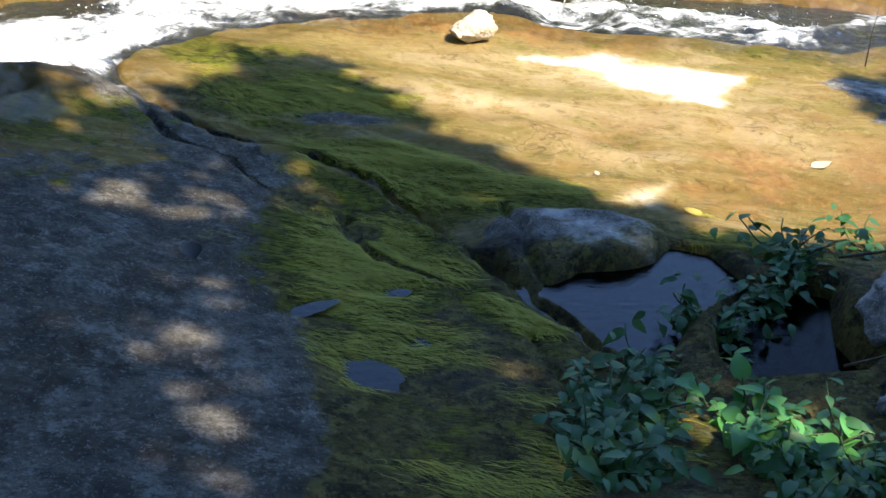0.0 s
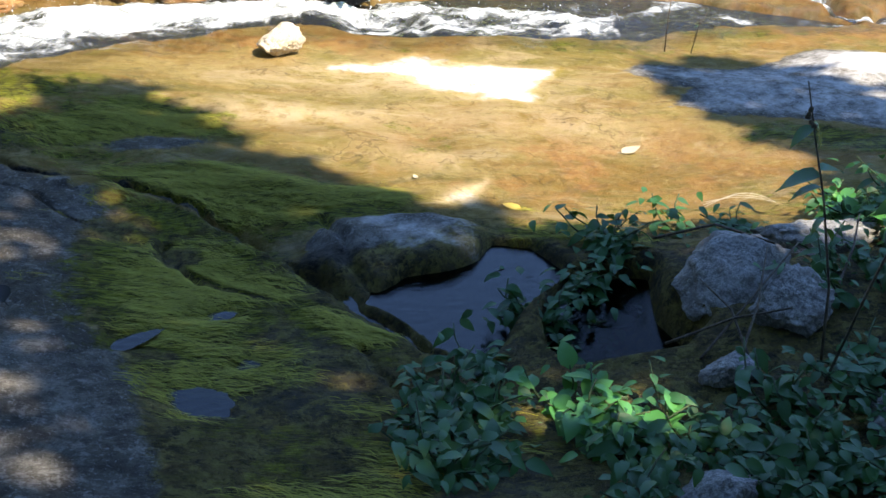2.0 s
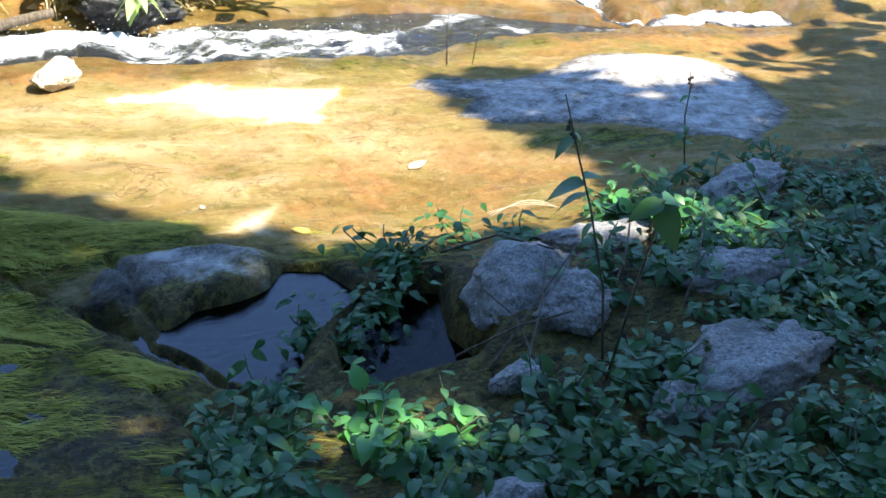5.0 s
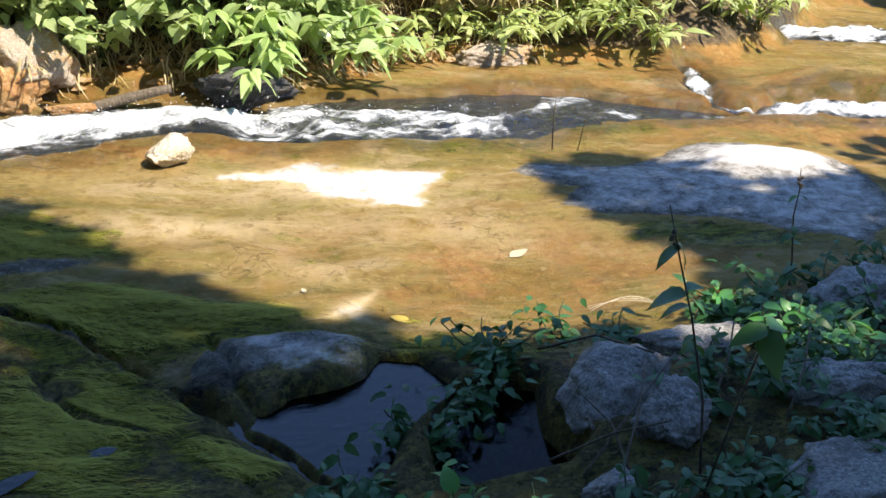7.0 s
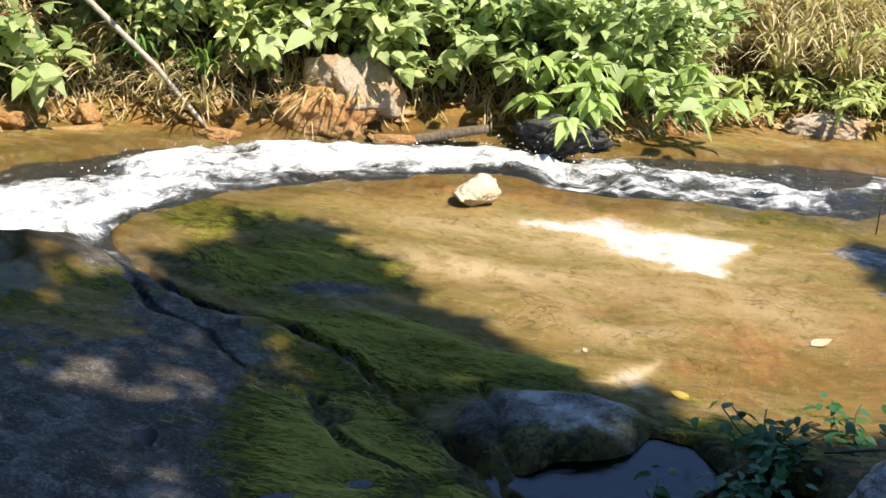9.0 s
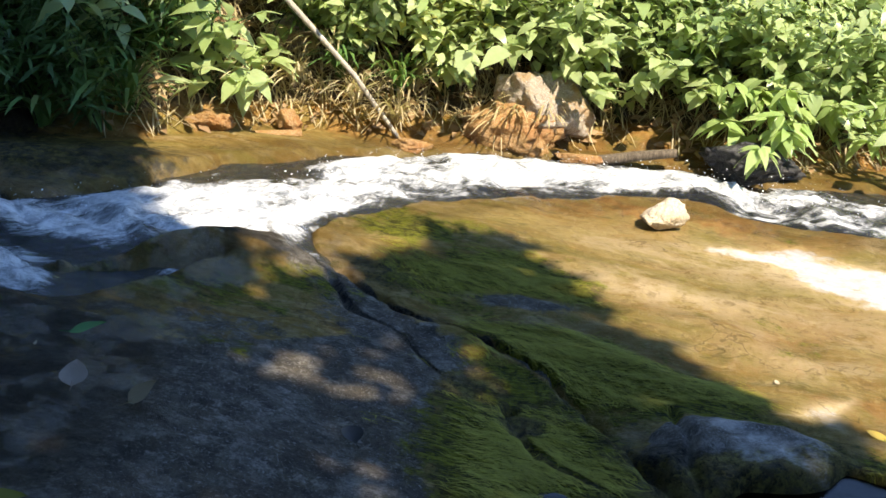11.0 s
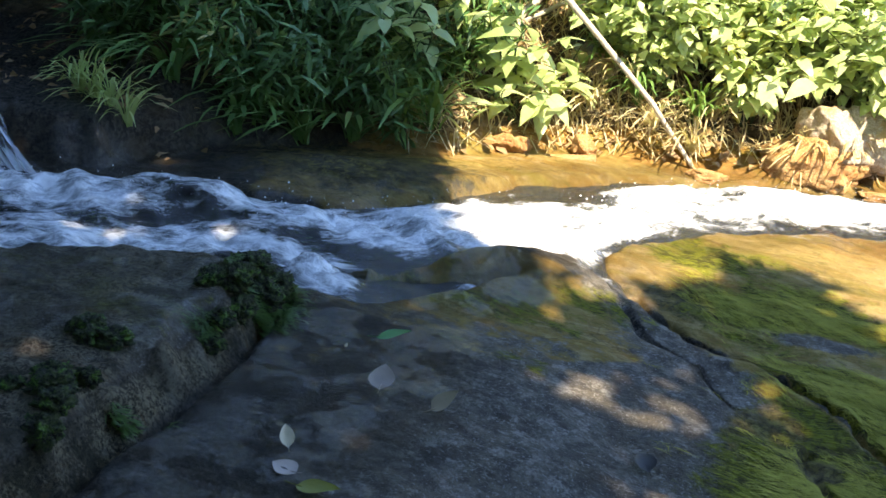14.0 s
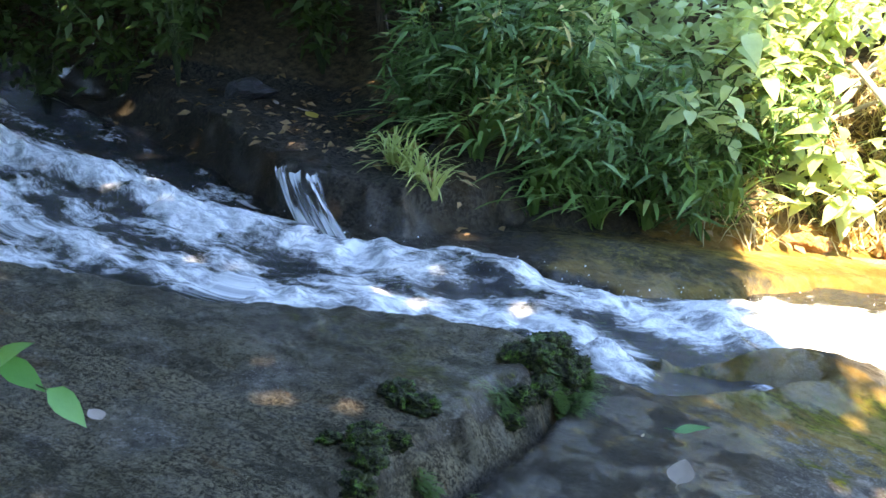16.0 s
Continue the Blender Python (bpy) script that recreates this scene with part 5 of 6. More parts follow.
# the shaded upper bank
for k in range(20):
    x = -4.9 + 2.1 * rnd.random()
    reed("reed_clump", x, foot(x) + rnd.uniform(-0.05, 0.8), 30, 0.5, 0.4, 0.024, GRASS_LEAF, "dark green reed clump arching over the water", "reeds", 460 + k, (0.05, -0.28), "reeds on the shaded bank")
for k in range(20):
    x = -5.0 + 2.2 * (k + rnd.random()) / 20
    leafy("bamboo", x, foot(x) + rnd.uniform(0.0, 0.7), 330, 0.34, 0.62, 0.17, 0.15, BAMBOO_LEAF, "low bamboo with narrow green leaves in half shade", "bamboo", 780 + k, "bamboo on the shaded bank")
for k in range(4):
    reed("grass_clump", -4.15 - 0.12 * k, 5.42 + 0.03 * k, 34, 0.34, 0.26, 0.011, PALE_FERN, "yellow-green grass tuft beside the small waterfall", "grass", 490 + k, (0.05, -0.1), "grass tufts by the waterfall")
# shrubs as a dark backdrop: the deep shade is put into their leaf colour
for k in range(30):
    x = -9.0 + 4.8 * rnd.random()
    leafy("shrub", x, foot(x) + rnd.uniform(0.5, 2.2), 260, 0.5, 1.1, 0.13, 0.42, SHADE_LEAF, "shrub with leaf colour darkened for deep shade on the upper bank", "bush", 500 + k, "dark shrubs")
for k in range(30):
    x = -4.5 + 9.0 * (k + rnd.random()) / 30
    if 1.7 < x < 2.9:
        continue
    leafy("bush", x, foot(x) + rnd.uniform(1.0, 3.0), 900, 0.6, 1.0, 0.14, 0.55, BUSH_LEAF, "dense leafy bush further up the bank", "bush", 520 + k, "bushes up the bank")
for k in range(40):
    x = -2.2 + 4.1 * (k + rnd.random()) / 40
    leafy("bush", x, foot(x) + rnd.uniform(0.35, 1.15), 900, 0.45, 0.8, 0.11, 0.55, BUSH_LEAF, "dense leafy bush behind the bank plants", "bush", 700 + k, "bushes up the bank")
for k in range(12):
    x = 1.7 + 1.7 * (k + rnd.random()) / 12
    reed("dry_grass", x, foot(x) + rnd.uniform(1.4, 3.2), 150, 1.1, 0.6, 0.014, STRAW, "tall clump of dry straw-coloured grass", "grass", 740 + k, (0, -0.1), "dry grass on the far bank")
# more backdrop shrubs in the same shade-darkened leaf colour
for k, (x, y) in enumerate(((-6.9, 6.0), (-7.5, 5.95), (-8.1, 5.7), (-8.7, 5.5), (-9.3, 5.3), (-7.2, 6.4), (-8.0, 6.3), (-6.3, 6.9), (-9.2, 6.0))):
    leafy("shrub", x, y, 420, 0.5, 1.3, 0.13, 0.4, SHADE_LEAF, "shrub with leaf colour darkened for deep shade on the upper bank", "bush", 640 + k, "dark shrubs")
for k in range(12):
    leafy("shrub", -12.5 + 4.2 * rnd.random(), 6.3 + 2.2 * rnd.random(), 700, 0.8, 2.6, 0.2, 0.42, SHADE_LEAF, "tall shrub with leaf colour darkened for deep shade on the upper bank", "bush", 660 + k, "dark shrubs")
for k in range(14):
    x = 4.6 + 5.0 * (k + rnd.random()) / 14
    leafy("bush", x, foot(x) + rnd.uniform(0.3, 1.6), 260, 0.55, 0.9, 0.14, 0.45, VINE_LEAF if k % 3 else PALE_FERN, "leafy bush above the lower stream", "bush", 600 + k, "bushes above the lower stream")
for k in range(9):
    x = 1.2 + 2.3 * rnd.random()
    reed("dry_grass", x, foot(x) + rnd.uniform(1.2, 2.4), 130, 1.0, 0.5, 0.014, STRAW, "tall clump of dry straw-coloured grass", "grass", 560 + k, (0, -0.1), "dry grass on the far bank")

for k in range(12):
    x = 3.0 + 2.8 * (k + rnd.random()) / 12
    leafy("bush", x, foot(x) + rnd.uniform(0.7, 2.2), 420, 0.5, 0.8, 0.13, 0.35, PALE_FERN, "pale feathery bush up the dry bank", "bush", 820 + k, "bushes up the bank")
for k in range(12):
    x = 2.6 + 2.4 * (k + rnd.random()) / 12
    reed("dry_grass", x, foot(x) + rnd.uniform(0.5, 1.8), 150, 0.9, 0.5, 0.015, STRAW, "tall clump of dry straw-coloured grass", "grass", 840 + k, (0, -0.12), "dry grass on the far bank")

# dead wood
def wood(name, pts, r0, r1, mat, label, category="branch"):
    bm = bmesh.new()
    fine = []
    for a, b in zip(pts, pts[1:]):
        for u in np.linspace(0, 1, 6)[:-1]:
            p = Vector(a).lerp(Vector(b), u)
            fine.append(p + 0.25 * r0 * noise.noise_vector(p * 6))
    fine.append(Vector(pts[-1]))
    tube(bm, fine, r0, r1, 8)
    return tagged(part(name, bm, mat), label, category)


wood("branch", [(-1.46, 7.72, -0.53), (-1.76, 7.63, -0.06), (-2.17, 7.55, 0.43), (-2.5, 7.5, 0.8)], 0.014, 0.022, PALE_WOOD, "long bleached bare branch leaning on the bank")
wood("branch", [(-2.95, 7.95, 0.2), (-2.75, 8.2, 0.42), (-2.6, 8.5, 0.7), (-2.5, 8.8, 1.1)], 0.03, 0.024, PALE_WOOD, "pale bent branch rising from the bushes")
wood("branch", [(-2.9, 8.0, 0.25), (-2.6, 8.2, 0.40), (-2.35, 8.35, 0.5)], 0.02, 0.012, PALE_WOOD, "pale side branch in the bushes")
wood("log", [(-0.22, 7.93, -0.62), (0.05, 7.97, -0.58), (0.32, 8.0, -0.54)], 0.04, 0.03, BARK, "grey driftwood log lying at the water's edge", "log")
wood("log", [(-2.75, 6.98, -0.42), (-2.4, 7.18, -0.38), (-2.05, 7.36, -0.38)], 0.05, 0.035, RUSTY_STONE, "rust-stained sunken log at the bank", "log")
wood("twig", [(1.50, 4.1, -0.36), (1.65, 3.9, -0.20), (1.80, 3.72, -0.19)], 0.006, 0.004, BARK, "thin dark twig lying over the rock", "twig")
for k, (a, b) in enumerate((((1.36, 3.25, -0.3), (1.82, 3.6, -0.12)), ((1.42, 3.12, -0.28), (1.72, 3.62, -0.14)), ((1.3, 3.4, -0.34), (1.66, 3.28, -0.16)), ((1.5, 3.2, -0.28), (1.46, 3.55, -0.2)), ((2.1, 3.3, -0.25), (2.35, 3.62, -0.1)), ((1.9, 3.45, -0.26), (2.12, 3.75, -0.12)))):
    mid = (Vector(a) + Vector(b)) / 2 + Vector((0.02, 0, 0.03))
    wood("twig", [a, tuple(mid), b], 0.005, 0.003, BARK, "dry dark twig propped over the stones", "twig")["group"] = "twigs by the pool"

# ---- creepers by the pool ----
RUNNER = [(0.42, 2.72, 0), (0.55, 3.05, 0), (0.64, 3.42, 0), (1.04, 3.80, 0), (1.28, 4.05, 0), (1.6, 4.3, 0), (1.92, 4.22, 0)]
CREEPERS = "low dark-green creeper with oval leaves over the rocks"


def creeper(x, y, seed, leaves=CREEPER, label=CREEPERS, per=6, tall=0.15, stems=3, small=11):
    shrub("creeper", x, y, stems, tall, (0, 0), leaves, GREEN_STEM, label, "creeper", per, seed=seed, spreadr=0.22, start=0.15, group="creepers by the pool", small=small)


made = 0
while made < 84:
    x, y = rnd.uniform(0.55, 2.9), rnd.uniform(2.15, 3.25)
    if y > 3.05 and x < 1.5 or x < 0.85 and rnd.random() < 0.6 or math.hypot(x - 2.12, (y - 2.88) * 1.6) < 0.3 or x < 0.5 + (y - 2.2) * 0.25:
        continue
    creeper(x, y, 1000 + made, per=5, small=13)
    made += 1
for k in range(34):
    i = rnd.randrange(6)
    u = rnd.random()
    a, b = RUNNER[i], RUNNER[i + 1]
    creeper(a[0] + (b[0] - a[0]) * u + rnd.gauss(0, 0.05), a[1] + (b[1] - a[1]) * u + rnd.gauss(0, 0.05), 1200 + k, per=5)
for k in range(96):
    x, y = rnd.uniform(1.85, 3.7), rnd.uniform(3.2, 4.9)
    if x < 2.3 and y > 3.7 or y > 4.35 + 0.3 * (x - 2.3):
        continue
    creeper(x, y, 1300 + k, per=6, tall=0.2)
# creepers in the sun flecks: the sunlight is also put into their leaf colour
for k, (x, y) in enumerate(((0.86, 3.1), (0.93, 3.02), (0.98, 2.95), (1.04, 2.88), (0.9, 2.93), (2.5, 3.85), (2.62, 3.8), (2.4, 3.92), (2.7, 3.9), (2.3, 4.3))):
    creeper(x, y, 1400 + k, SUNLIT_CREEPER, "creeper in a patch of sun, leaf colour lightened for it", 6, 0.2, small=5)


# ---- tall herbs ----
def herb(points, pairs, leaves, label, seed, heads=5, thick=0.005):
    rnd = random.Random(seed)
    root = new("herb")
    foot_at = Vector(points[0])
    root.matrix_world = Matrix.Translation(foot_at)
    tagged(root, label, "plant")
    pts = [Vector(p) - foot_at for p in points]
    bm = bmesh.new()
    tube(bm, pts, thick, 0.002, 6)
    part("stem", bm, BARK, root)
    for u, a, size, low in pairs:
        i = min(int(u * (len(pts) - 1)), len(pts) - 2)
        p = pts[i].lerp(pts[i + 1], u * (len(pts) - 1) - i)
        ob = link("leaf", leaves, None, root)
        ob.matrix_basis = aim(p, (math.cos(a), math.sin(a), low), rnd.uniform(-0.4, 0.4)) @ Matrix.Scale(size, 4)
    for k in range(heads):
        bm = bmesh.new()
        bmesh.ops.create_icosphere(bm, subdivisions=1, radius=0.009)
        for v in bm.verts:
            v.co *= rnd.uniform(0.7, 1.3)
        part("seed_head", bm, BARK, root).location = pts[-2].lerp(pts[-1], 0.2 + 0.07 * k) + Vector((rnd.gauss(0, 0.008), rnd.gauss(0, 0.008), 0.002 * k))
    return root


HERB_LEAF = leaf_mesh("herb_leaf", VINE_LEAF, 0.11, 0.55, droop=0.5)
herb([(1.69, 3.1, -0.28), (1.68, 3.13, 0.01), (1.63, 3.17, 0.29), (1.59, 3.21, 0.47), (1.56, 3.25, 0.63)], [(0.42, 0.2, 0.5, -0.6), (0.45, 3.3, 0.6, -0.4), (0.55, 3.0, 0.9, 0.1), (0.6, 2.7, 1.2, -0.1), (0.62, 0.3, 0.9, 0.2), (0.8, 3.2, 0.8, -0.3), (0.82, -0.2, 0.8, -0.9)], HERB_LEAF, "tall thin herb with drying seed heads", 1)
herb([(1.62, 2.95, -0.2), (1.56, 2.75, 0.25), (1.48, 2.55, 0.58), (1.46, 2.5, 0.67)], [(0.95, 4.4, 1.1, -0.3), (0.98, 0.4, 0.9, 0.0), (0.97, 3.2, 0.9, 0.0)], HERB_LEAF, "leaning herb with broad top leaves", 2, 0)
herb([(2.9, 4.62, -0.56), (2.88, 4.6, -0.4), (2.85, 4.6, -0.17), (2.86, 4.6, -0.05), (2.85, 4.6, 0.06)], [(0.7, 0.1, 0.5, 0.0), (0.7, 3.2, 0.5, 0.0), (0.4, 3.4, 0.7, 0.1), (0.35, 0.2, 0.7, 0.1), (0.2, 1.0, 0.7, 0.3), (0.2, 4.0, 0.7, 0.3), (0.45, 4.5, 0.6, 0.0)], HERB_LEAF, "slender shaded herb with dark seed heads", 3)
herb([(2.55, 6.85, -0.72), (2.55, 6.85, -0.5), (2.56, 6.85, -0.36)], [(0.5, 0.1, 0.25, 0.2)], HERB_LEAF, "thin dry stalk growing from a rock crack", 4, 1, 0.004)
herb([(2.7, 6.8, -0.72), (2.73, 6.8, -0.55), (2.78, 6.8, -0.45)], [(0.5, 3.1, 0.25, 0.2)], HERB_LEAF, "thin dry stalk growing from a rock crack", 5, 1, 0.003)

# ---- loose leaves and small things ----
PALE_DEAD = leaf_mat("pale dead leaf", (0.36, 0.29, 0.24), (0.46, 0.38, 0.33), 0.7, 0.03)
TAN_DEAD = leaf_mat("tan dead leaf", (0.30, 0.23, 0.14), (0.40, 0.31, 0.20), 0.6, 0.05)
CREAM_DEAD = leaf_mat("cream dead leaf", (0.55, 0.45, 0.30), (0.70, 0.60, 0.42), 0.7, 0.15)
YELLOW_DEAD = leaf_mat("yellow leaf", (0.55, 0.38, 0.06), (0.65, 0.48, 0.10), 0.6, 0.2)
FRESH = leaf_mat("fresh fallen leaf", (0.10, 0.32, 0.12), (0.14, 0.38, 0.15), 0.4, 0.2)
OLIVE = leaf_mat("olive leaf", (0.20, 0.20, 0.03), (0.26, 0.25, 0.04), 0.4, 0.2)
BLACK_DEAD = leaf_mat("black dead leaf", (0.018, 0.015, 0.014), (0.03, 0.026, 0.024), 0.6, 0.05)
loose_leaf("leaf", 1.81, 5.38, 0.11, 0.6, CREAM_DEAD, -70, "cream-coloured dead leaf on the golden slab")
loose_leaf("leaf", 1.12, 4.66, 0.085, 0.6, YELLOW_DEAD, 60, "small yellow fallen leaf on the slab")
loose_leaf("leaf", 0.74, 5.05, 0.035, 0.6, CREAM_DEAD, 20, "tiny pale leaf on the slab")
loose_leaf("leaf", -1.70, 3.54, 0.10, 0.95, PALE_DEAD, 10, "round pale grey dead leaf on wet rock", 0.012, 24)
loose_leaf("leaf", -1.50, 3.53, 0.11, 0.85, TAN_DEAD, -50, "round brownish dead leaf on wet rock", 0.012, 24)
loose_leaf("leaf", -1.92, 3.97, 0.14, 0.55, FRESH, -80, "fresh green fallen leaf on wet rock", 0.02, 10)
loose_leaf("leaf", -1.76, 3.03, 0.085, 0.55, CREAM_DEAD, 35, "small cream dead leaf curled on wet rock", 0.015, 20, fold=0.5)
loose_leaf("leaf", -1.68, 2.93, 0.09, 0.85, PALE_DEAD, 80, "pale dead leaf under shallow water")
loose_leaf("leaf", -1.64, 2.87, 0.14, 0.5, OLIVE, -85, "olive-green fallen leaf on wet rock")
loose_leaf("leaf", -0.80, 3.74, 0.10, 0.75, BLACK_DEAD, 35, "curled black dead leaf on the grey rock", 0.02, 25, 0.35, 0.5)
loose_leaf("leaf", -3.1, 2.3, 0.08, 0.7, PALE_DEAD, 80, "pale dead leaf on the damp ledge")
loose_leaf("leaf", -1.98, 3.82, 0.03, 0.4, CREAM_DEAD, 10, "tiny pale leaf scrap on wet rock")
loose_leaf("leaf", -5.6, 6.05, 0.15, 0.55, YELLOW_DEAD, 70, "orange dead leaf on the dark shelf")
loose_leaf("leaf", -6.1, 6.2, 0.12, 0.3, PALE_DEAD, 60, "pale narrow dead leaf on the dark shelf")
loose_leaf("leaf", -5.9, 6.3, 0.14, 0.25, PALE_DEAD, 95, "pale narrow dead leaf on the dark shelf")
g = new("grass_stalk")
g.matrix_world = pose(1.95, 4.62, ground_at(1.95, 4.62))
tagged(g, "pale bent grass stalk lying over the slab", "grass")
u = np.linspace(0, 1, 9)
arcs = np.stack([np.stack([0.34 * u - 0.02, 0.02 * k - 0.06 * u, 0.07 * np.sin(math.pi * u) * (1 - 0.3 * k) + 0.004], -1) for k in range(3)])
blades("blade", arcs, np.array([0.008, 0.006, 0.005]), CREAM_DEAD, g)

# a leafy twig that leans in from the side of the ledge
twig = new("sapling")
twig.matrix_world = pose(-2.75, 1.45, ground_at(-2.75, 1.45))
tagged(twig, "green leafy sapling twig leaning over the ledge", "plant")
low = twig.matrix_world.translation.copy()
bm = bmesh.new()
tube(bm, [Vector(p) - low for p in ((-2.75, 1.45, low.z), (-2.68, 1.44, 0.7), (-2.5, 1.45, 1.06), (-2.34, 1.49, 1.11), (-2.208, 1.546, 1.061))], 0.006, 0.002, 6)
part("stem", bm, GREEN_STEM, twig)
TWIG_LEAF = leaf_mesh("twig_leaf", LIGHT_VINE, 0.115, 0.5, droop=0.2)
for at, to in (((-2.208, 1.546, 1.061), (-2.15, 1.575, 1.005)), ((-2.30, 1.505, 1.115), (-2.21, 1.535, 1.075)), ((-2.32, 1.495, 1.10), (-2.255, 1.53, 1.165)), ((-2.45, 1.46, 1.09), (-2.5, 1.5, 1.16))):
    link("leaf", TWIG_LEAF, None, twig).matrix_basis = aim(Vector(at) - low, Vector(to) - Vector(at), 0.5)

# ---- growth that cannot be counted ----
r = np.random.RandomState(8)


def strands(name, px, py, way, length, width, mat, label, lift=0.006, category="algae"):
    u = np.linspace(0, 1, 5)[None, :]
    bend = r.randn(len(px), 1) * 0.35
    a = way[:, None] + bend * u
    x = px[:, None] + length[:, None] * u * np.cos(a)
    y = py[:, None] + length[:, None] * u * np.sin(a)
    z = land(x, y) + lift * (0.3 + r.rand(len(px), 1)) * (0.4 + np.sin(math.pi * u))
    return tagged(blades(name, np.stack([x, y, z], -1), width, mat), label, category, kind="stuff")


n = 330000
px, py = r.uniform(-1.4, 1.6, n), r.uniform(2.5, 6.4, n)
thick = np.maximum.reduce([blob(px, py, -0.25, 4.0, 0.40, 0.50), blob(px, py, 0.05, 4.85, 0.75, 0.30, -22), 0.9 * blob(px, py, -0.55, 5.65, 0.55, 0.40), 0.60 * blob(px, py, -0.12, 3.5, 0.36, 0.4), 0.34 * blob(px, py, 0.05, 2.75, 0.3, 0.4), 0.3 * blob(px, py, 0.72, 2.98, 0.2, 0.2), 0.42 * blob(px, py, 0.28, 2.9, 0.28, 0.5), 0.8 * blob(px, py, 1.25, 4.35, 0.4, 0.18, -25), 0.8 * blob(px, py, 0.25, 3.7, 0.3, 0.12, -45)])
dome_d = ((px - 0.52) / 0.42) ** 2 + ((py - 4.38) / 0.35) ** 2
keep = (np.clip((thick + 0.55 * fbm(px * 3.5, py * 6, 23, 4) - 0.34) / 0.9, 0, 1) > r.rand(n)) & (dome_d > 1) & (inside(px, py, POOL) < -0.02)
keep &= (blob(px, py, -0.40, 5.43, 0.28, 0.11, 8) < 0.45) & (along(px, py, GROOVE)[0] > 0.03) & (along(px, py, CRACK_B)[0] > 0.05) & (np.hypot(px + 0.31, py - 4.28) > 0.10)
px, py = px[keep], py[keep]
strands("algae", px, py, -0.22 + 0.5 * grain(px * 2, py * 2, 2), 0.03 + 0.05 * r.rand(len(px)), 0.0012 + 0.0018 * r.rand(len(px)), ALGAE, "green thread algae combed over the rock by water", 0.006)
# dry litter on the bank
n = 5200
px = r.uniform(-3.2, 3.4, n)
py = np.interp(px, [p[0] for p in BANK], [p[1] for p in BANK]) + r.rand(n) ** 1.1 * 1.8 + 0.12
strands("straw", px, py, r.rand(n) * math.tau, 0.12 + 0.2 * r.rand(n), 0.006 + 0.006 * r.rand(n), STRAW, "dry straw and stems lying on the bank", 0.06, "straw")
n = 3600
px = r.uniform(-3.4, 3.4, n)
py = np.interp(px, [p[0] for p in BANK], [p[1] for p in BANK]) + r.rand(n) * 1.9 - 0.02
spots = np.stack([px, py, land(px, py) + 0.01 + 0.03 * r.rand(n)], -1)
tagged(cloud("leaf_litter", spots, r.randn(n, 3) * np.array([1, 1, 0.3]), 0.05 + 0.08 * r.rand(n), 0.5, DEAD_LEAF, rolls=r.randn(n) * 0.6), "brown dead leaves littering the bank", "leaf litter", kind="stuff")
n = 420
px, py = r.uniform(-7.5, -3.9, n), r.uniform(5.3, 6.8, n)
spots = np.stack([px, py, land(px, py) + 0.008], -1)
tagged(cloud("leaf_litter", spots, r.randn(n, 3) * np.array([1, 1, 0.15]), 0.04 + 0.07 * r.rand(n), 0.45, DEAD_LEAF, rolls=r.randn(n) * 0.4), "brown dead leaves on the dark shelf", "leaf litter", kind="stuff")
# moss along the edge of the ledge
u = r.rand(16000)
ey = 2.5 + 1.7 * u
ex = np.interp(ey, [2.4, 2.9, 3.4, 3.8, 4.2], [-2.24, -2.28, -2.31, -2.37, -2.52]) + r.randn(16000) * 0.06
on = 0.9 * fbm(ex * 4, ey * 4, 6, 3) + 1.8 * np.exp(-(((ey - 4.0) / 0.17) ** 2)) + 0.12 * np.exp(-(((ey - 3.0) / 0.2) ** 2)) > 0.30
ex, ey = ex[on], ey[on]
spots = np.stack([ex, ey, land(ex, ey)], -1)
drop = np.stack([0.02 + 0.045 * r.rand(len(ex)), 0.015 * r.randn(len(ex)), -0.03 * r.rand(len(ex)) + 0.01], -1)
u = np.linspace(0, 1, 4)[None, :, None]
hang = spots[:, None, :] + drop[:, None, :] * u + np.array([0, 0, 0.015]) * np.sin(math.pi * u * 0.8)
tagged(blades("moss", hang, 0.003 + 0.004 * r.rand(len(ex)), MOSS_TUFT), "wet green moss hanging from the rock ledge", "moss", kind="stuff")
def cushion(x, y, size, seed):
    """A lumpy, crusted cushion of moss."""
    bm = bmesh.new()
    bmesh.ops.create_icosphere(bm, subdivisions=5, radius=1)
    for v in bm.verts:
        p = v.co.copy()
        p *= 1 + 0.45 * noise.fractal(p * 1.7 + Vector((seed, 0, 0)), 0.7, 2.1, 3) + 0.30 * abs(noise.fractal(p * 5 + Vector((0, seed, 0)), 0.8, 2.1, 4))
        v.co = Vector((p.x * size, p.y * size * 1.15, p.z * size * 0.7))
    ob = part("moss_cushion", bm, MOSS_CRUST)
    ob.matrix_world = pose(x, y, ground_at(x, y) + 0.2 * size, 0, 0, 40 * seed)
    return tagged(ob, "dark crusted cushion of wet moss on the ledge", "moss", "moss cushions")


for k, (x, y, size) in enumerate(((-2.60, 3.17, 0.05), (-2.55, 3.12, 0.045), (-2.47, 3.14, 0.05), (-2.46, 2.83, 0.05), (-2.41, 2.77, 0.055), (-2.35, 2.70, 0.05), (-2.31, 2.60, 0.055), (-2.37, 2.88, 0.035), (-2.52, 2.72, 0.03), (-2.52, 3.78, 0.05), (-2.46, 3.84, 0.07), (-2.43, 3.95, 0.08), (-2.50, 4.02, 0.07), (-2.46, 4.11, 0.07), (-2.40, 3.76, 0.06), (-2.38, 3.62, 0.045), (-2.35, 3.5, 0.04))):
    cushion(x, y, size, k)

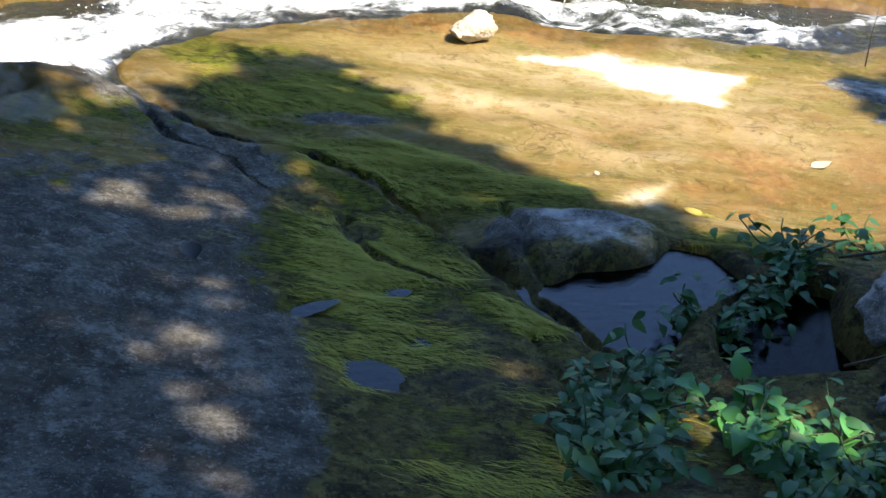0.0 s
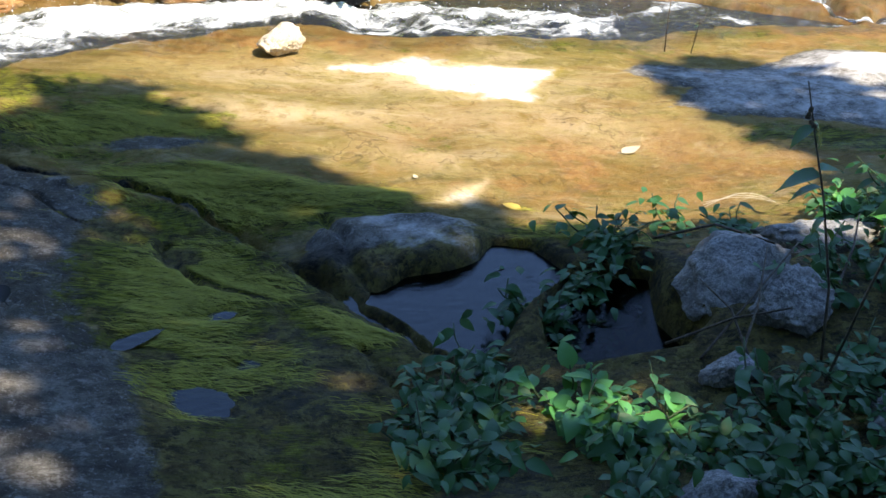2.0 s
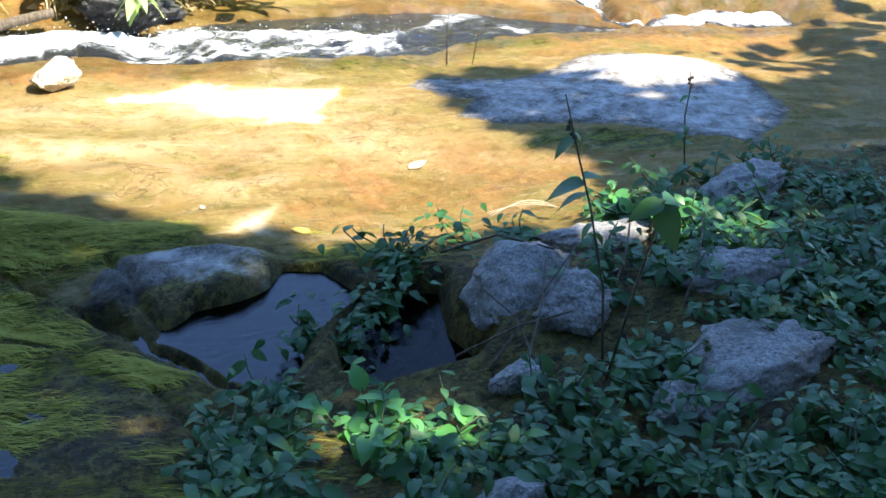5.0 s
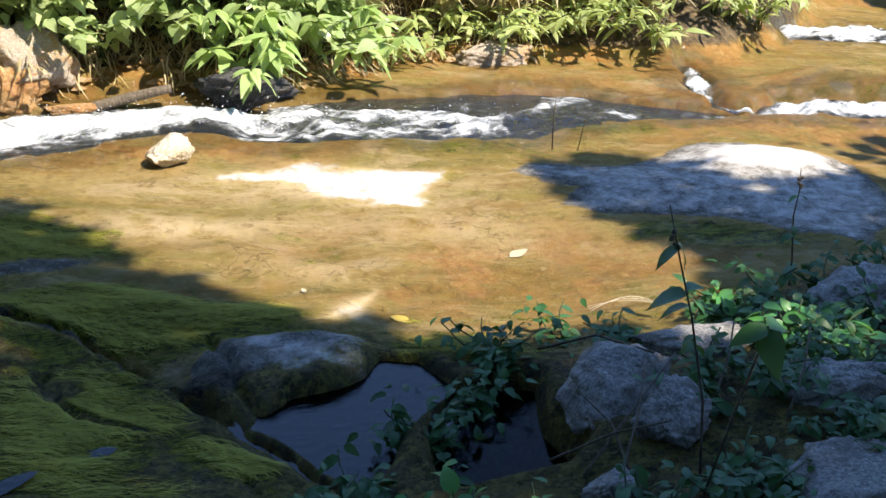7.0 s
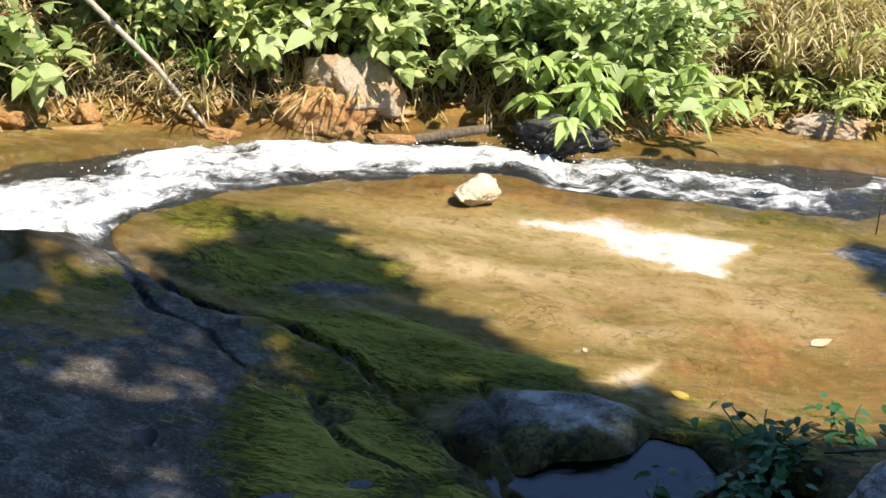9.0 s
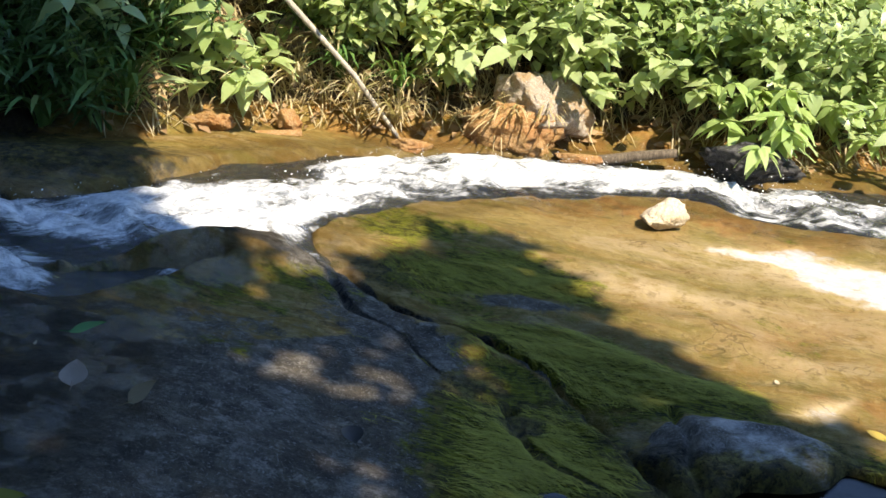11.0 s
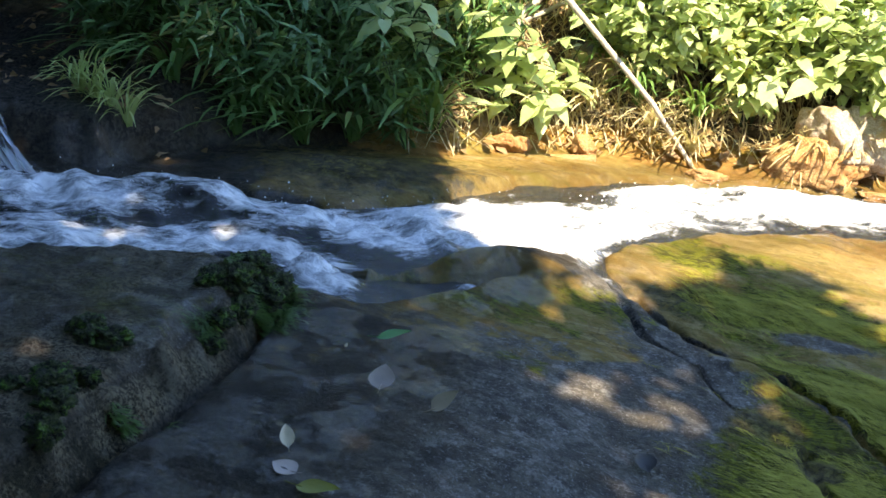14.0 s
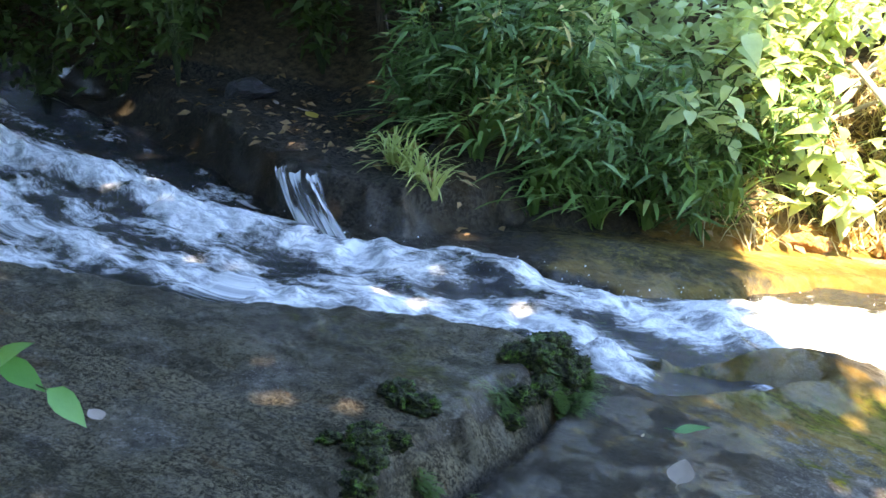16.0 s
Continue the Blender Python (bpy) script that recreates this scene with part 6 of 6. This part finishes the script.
# ---- the small waterfall from the shelf ----
us, vs = np.linspace(-1, 1, 110), np.linspace(0, 1, 30)
U, V = np.meshgrid(us, vs)
FX = -4.78 + 0.20 * U * (1 + 0.25 * V) + 0.40 * V**1.25 + 0.02 * fbm(U * 3, V * 1.2, 4, 3)
FY = 4.97 - 0.16 * V**0.8 + 0.05 * fbm(U * 4, V * 0.6, 5, 3)
lip = float(land(np.array([-4.78]), np.array([5.06]))[0]) + 0.005
FZ = lip - 0.02 - 0.32 * V**1.25 + 0.05 * fbm(U * 6, 0 * V, 7, 3)
me, _ = sheet("water_fall", us, vs, FZ)
me.vertices.foreach_set("co", np.stack([FX, FY, FZ], -1).ravel())
mark(me, "foam", np.clip(0.50 + 0.75 * fbm(U * 9 + 2 * V, V * 2.2, 6, 4) + 0.15 * V, 0, 1) * step(1.0, 0.8, np.abs(U)))
me.materials.append(FALLING)
tagged(new("water_fall", me), "thin white strands of water falling off the shelf", "water", kind="structure")
# drops thrown up where the water breaks
n = 26000
px, py = r.uniform(-6.5, 2.6, n), r.uniform(3.6, 8.3, n)
d, w = along(px, py, WHITE)[:2]
keep = (d < w * (0.3 + 0.45 * r.rand(n))) & (stream_field(px, py) > 0.02)
px, py = px[keep], py[keep]
n = len(px)
spots = np.stack([px, py, base(px, py) + 0.01 + 0.12 * r.rand(n) ** 2.2], -1)
tagged(cloud("spray", spots, r.randn(n, 3), 0.004 + 0.010 * r.rand(n) ** 2, 0.9, SPRAY, rolls=r.randn(n)), "white drops and spray above the foaming water", "spray", kind="stuff")
stone("stone_block", BANK_STONE, -5.15, 7.75, 0.26, 0.2, 0.62, 4, 0.15, 41, "upright grey stone block on the upper bank", 0.1)
for k, (x, y) in enumerate(((-6.1, 7.4), (-6.9, 7.7), (-5.7, 7.6), (-7.6, 7.2))):
    z = ground_at(x, y)
    wood("stem", [(x, y, z - 0.05), (x - 0.06, y, z + 0.5), (x + 0.05, y + 0.1, z + 1.2), (x, y + 0.1, z + 2.2)], 0.045, 0.03, BARK, "dark bare sapling trunk in deep shade", "sapling")
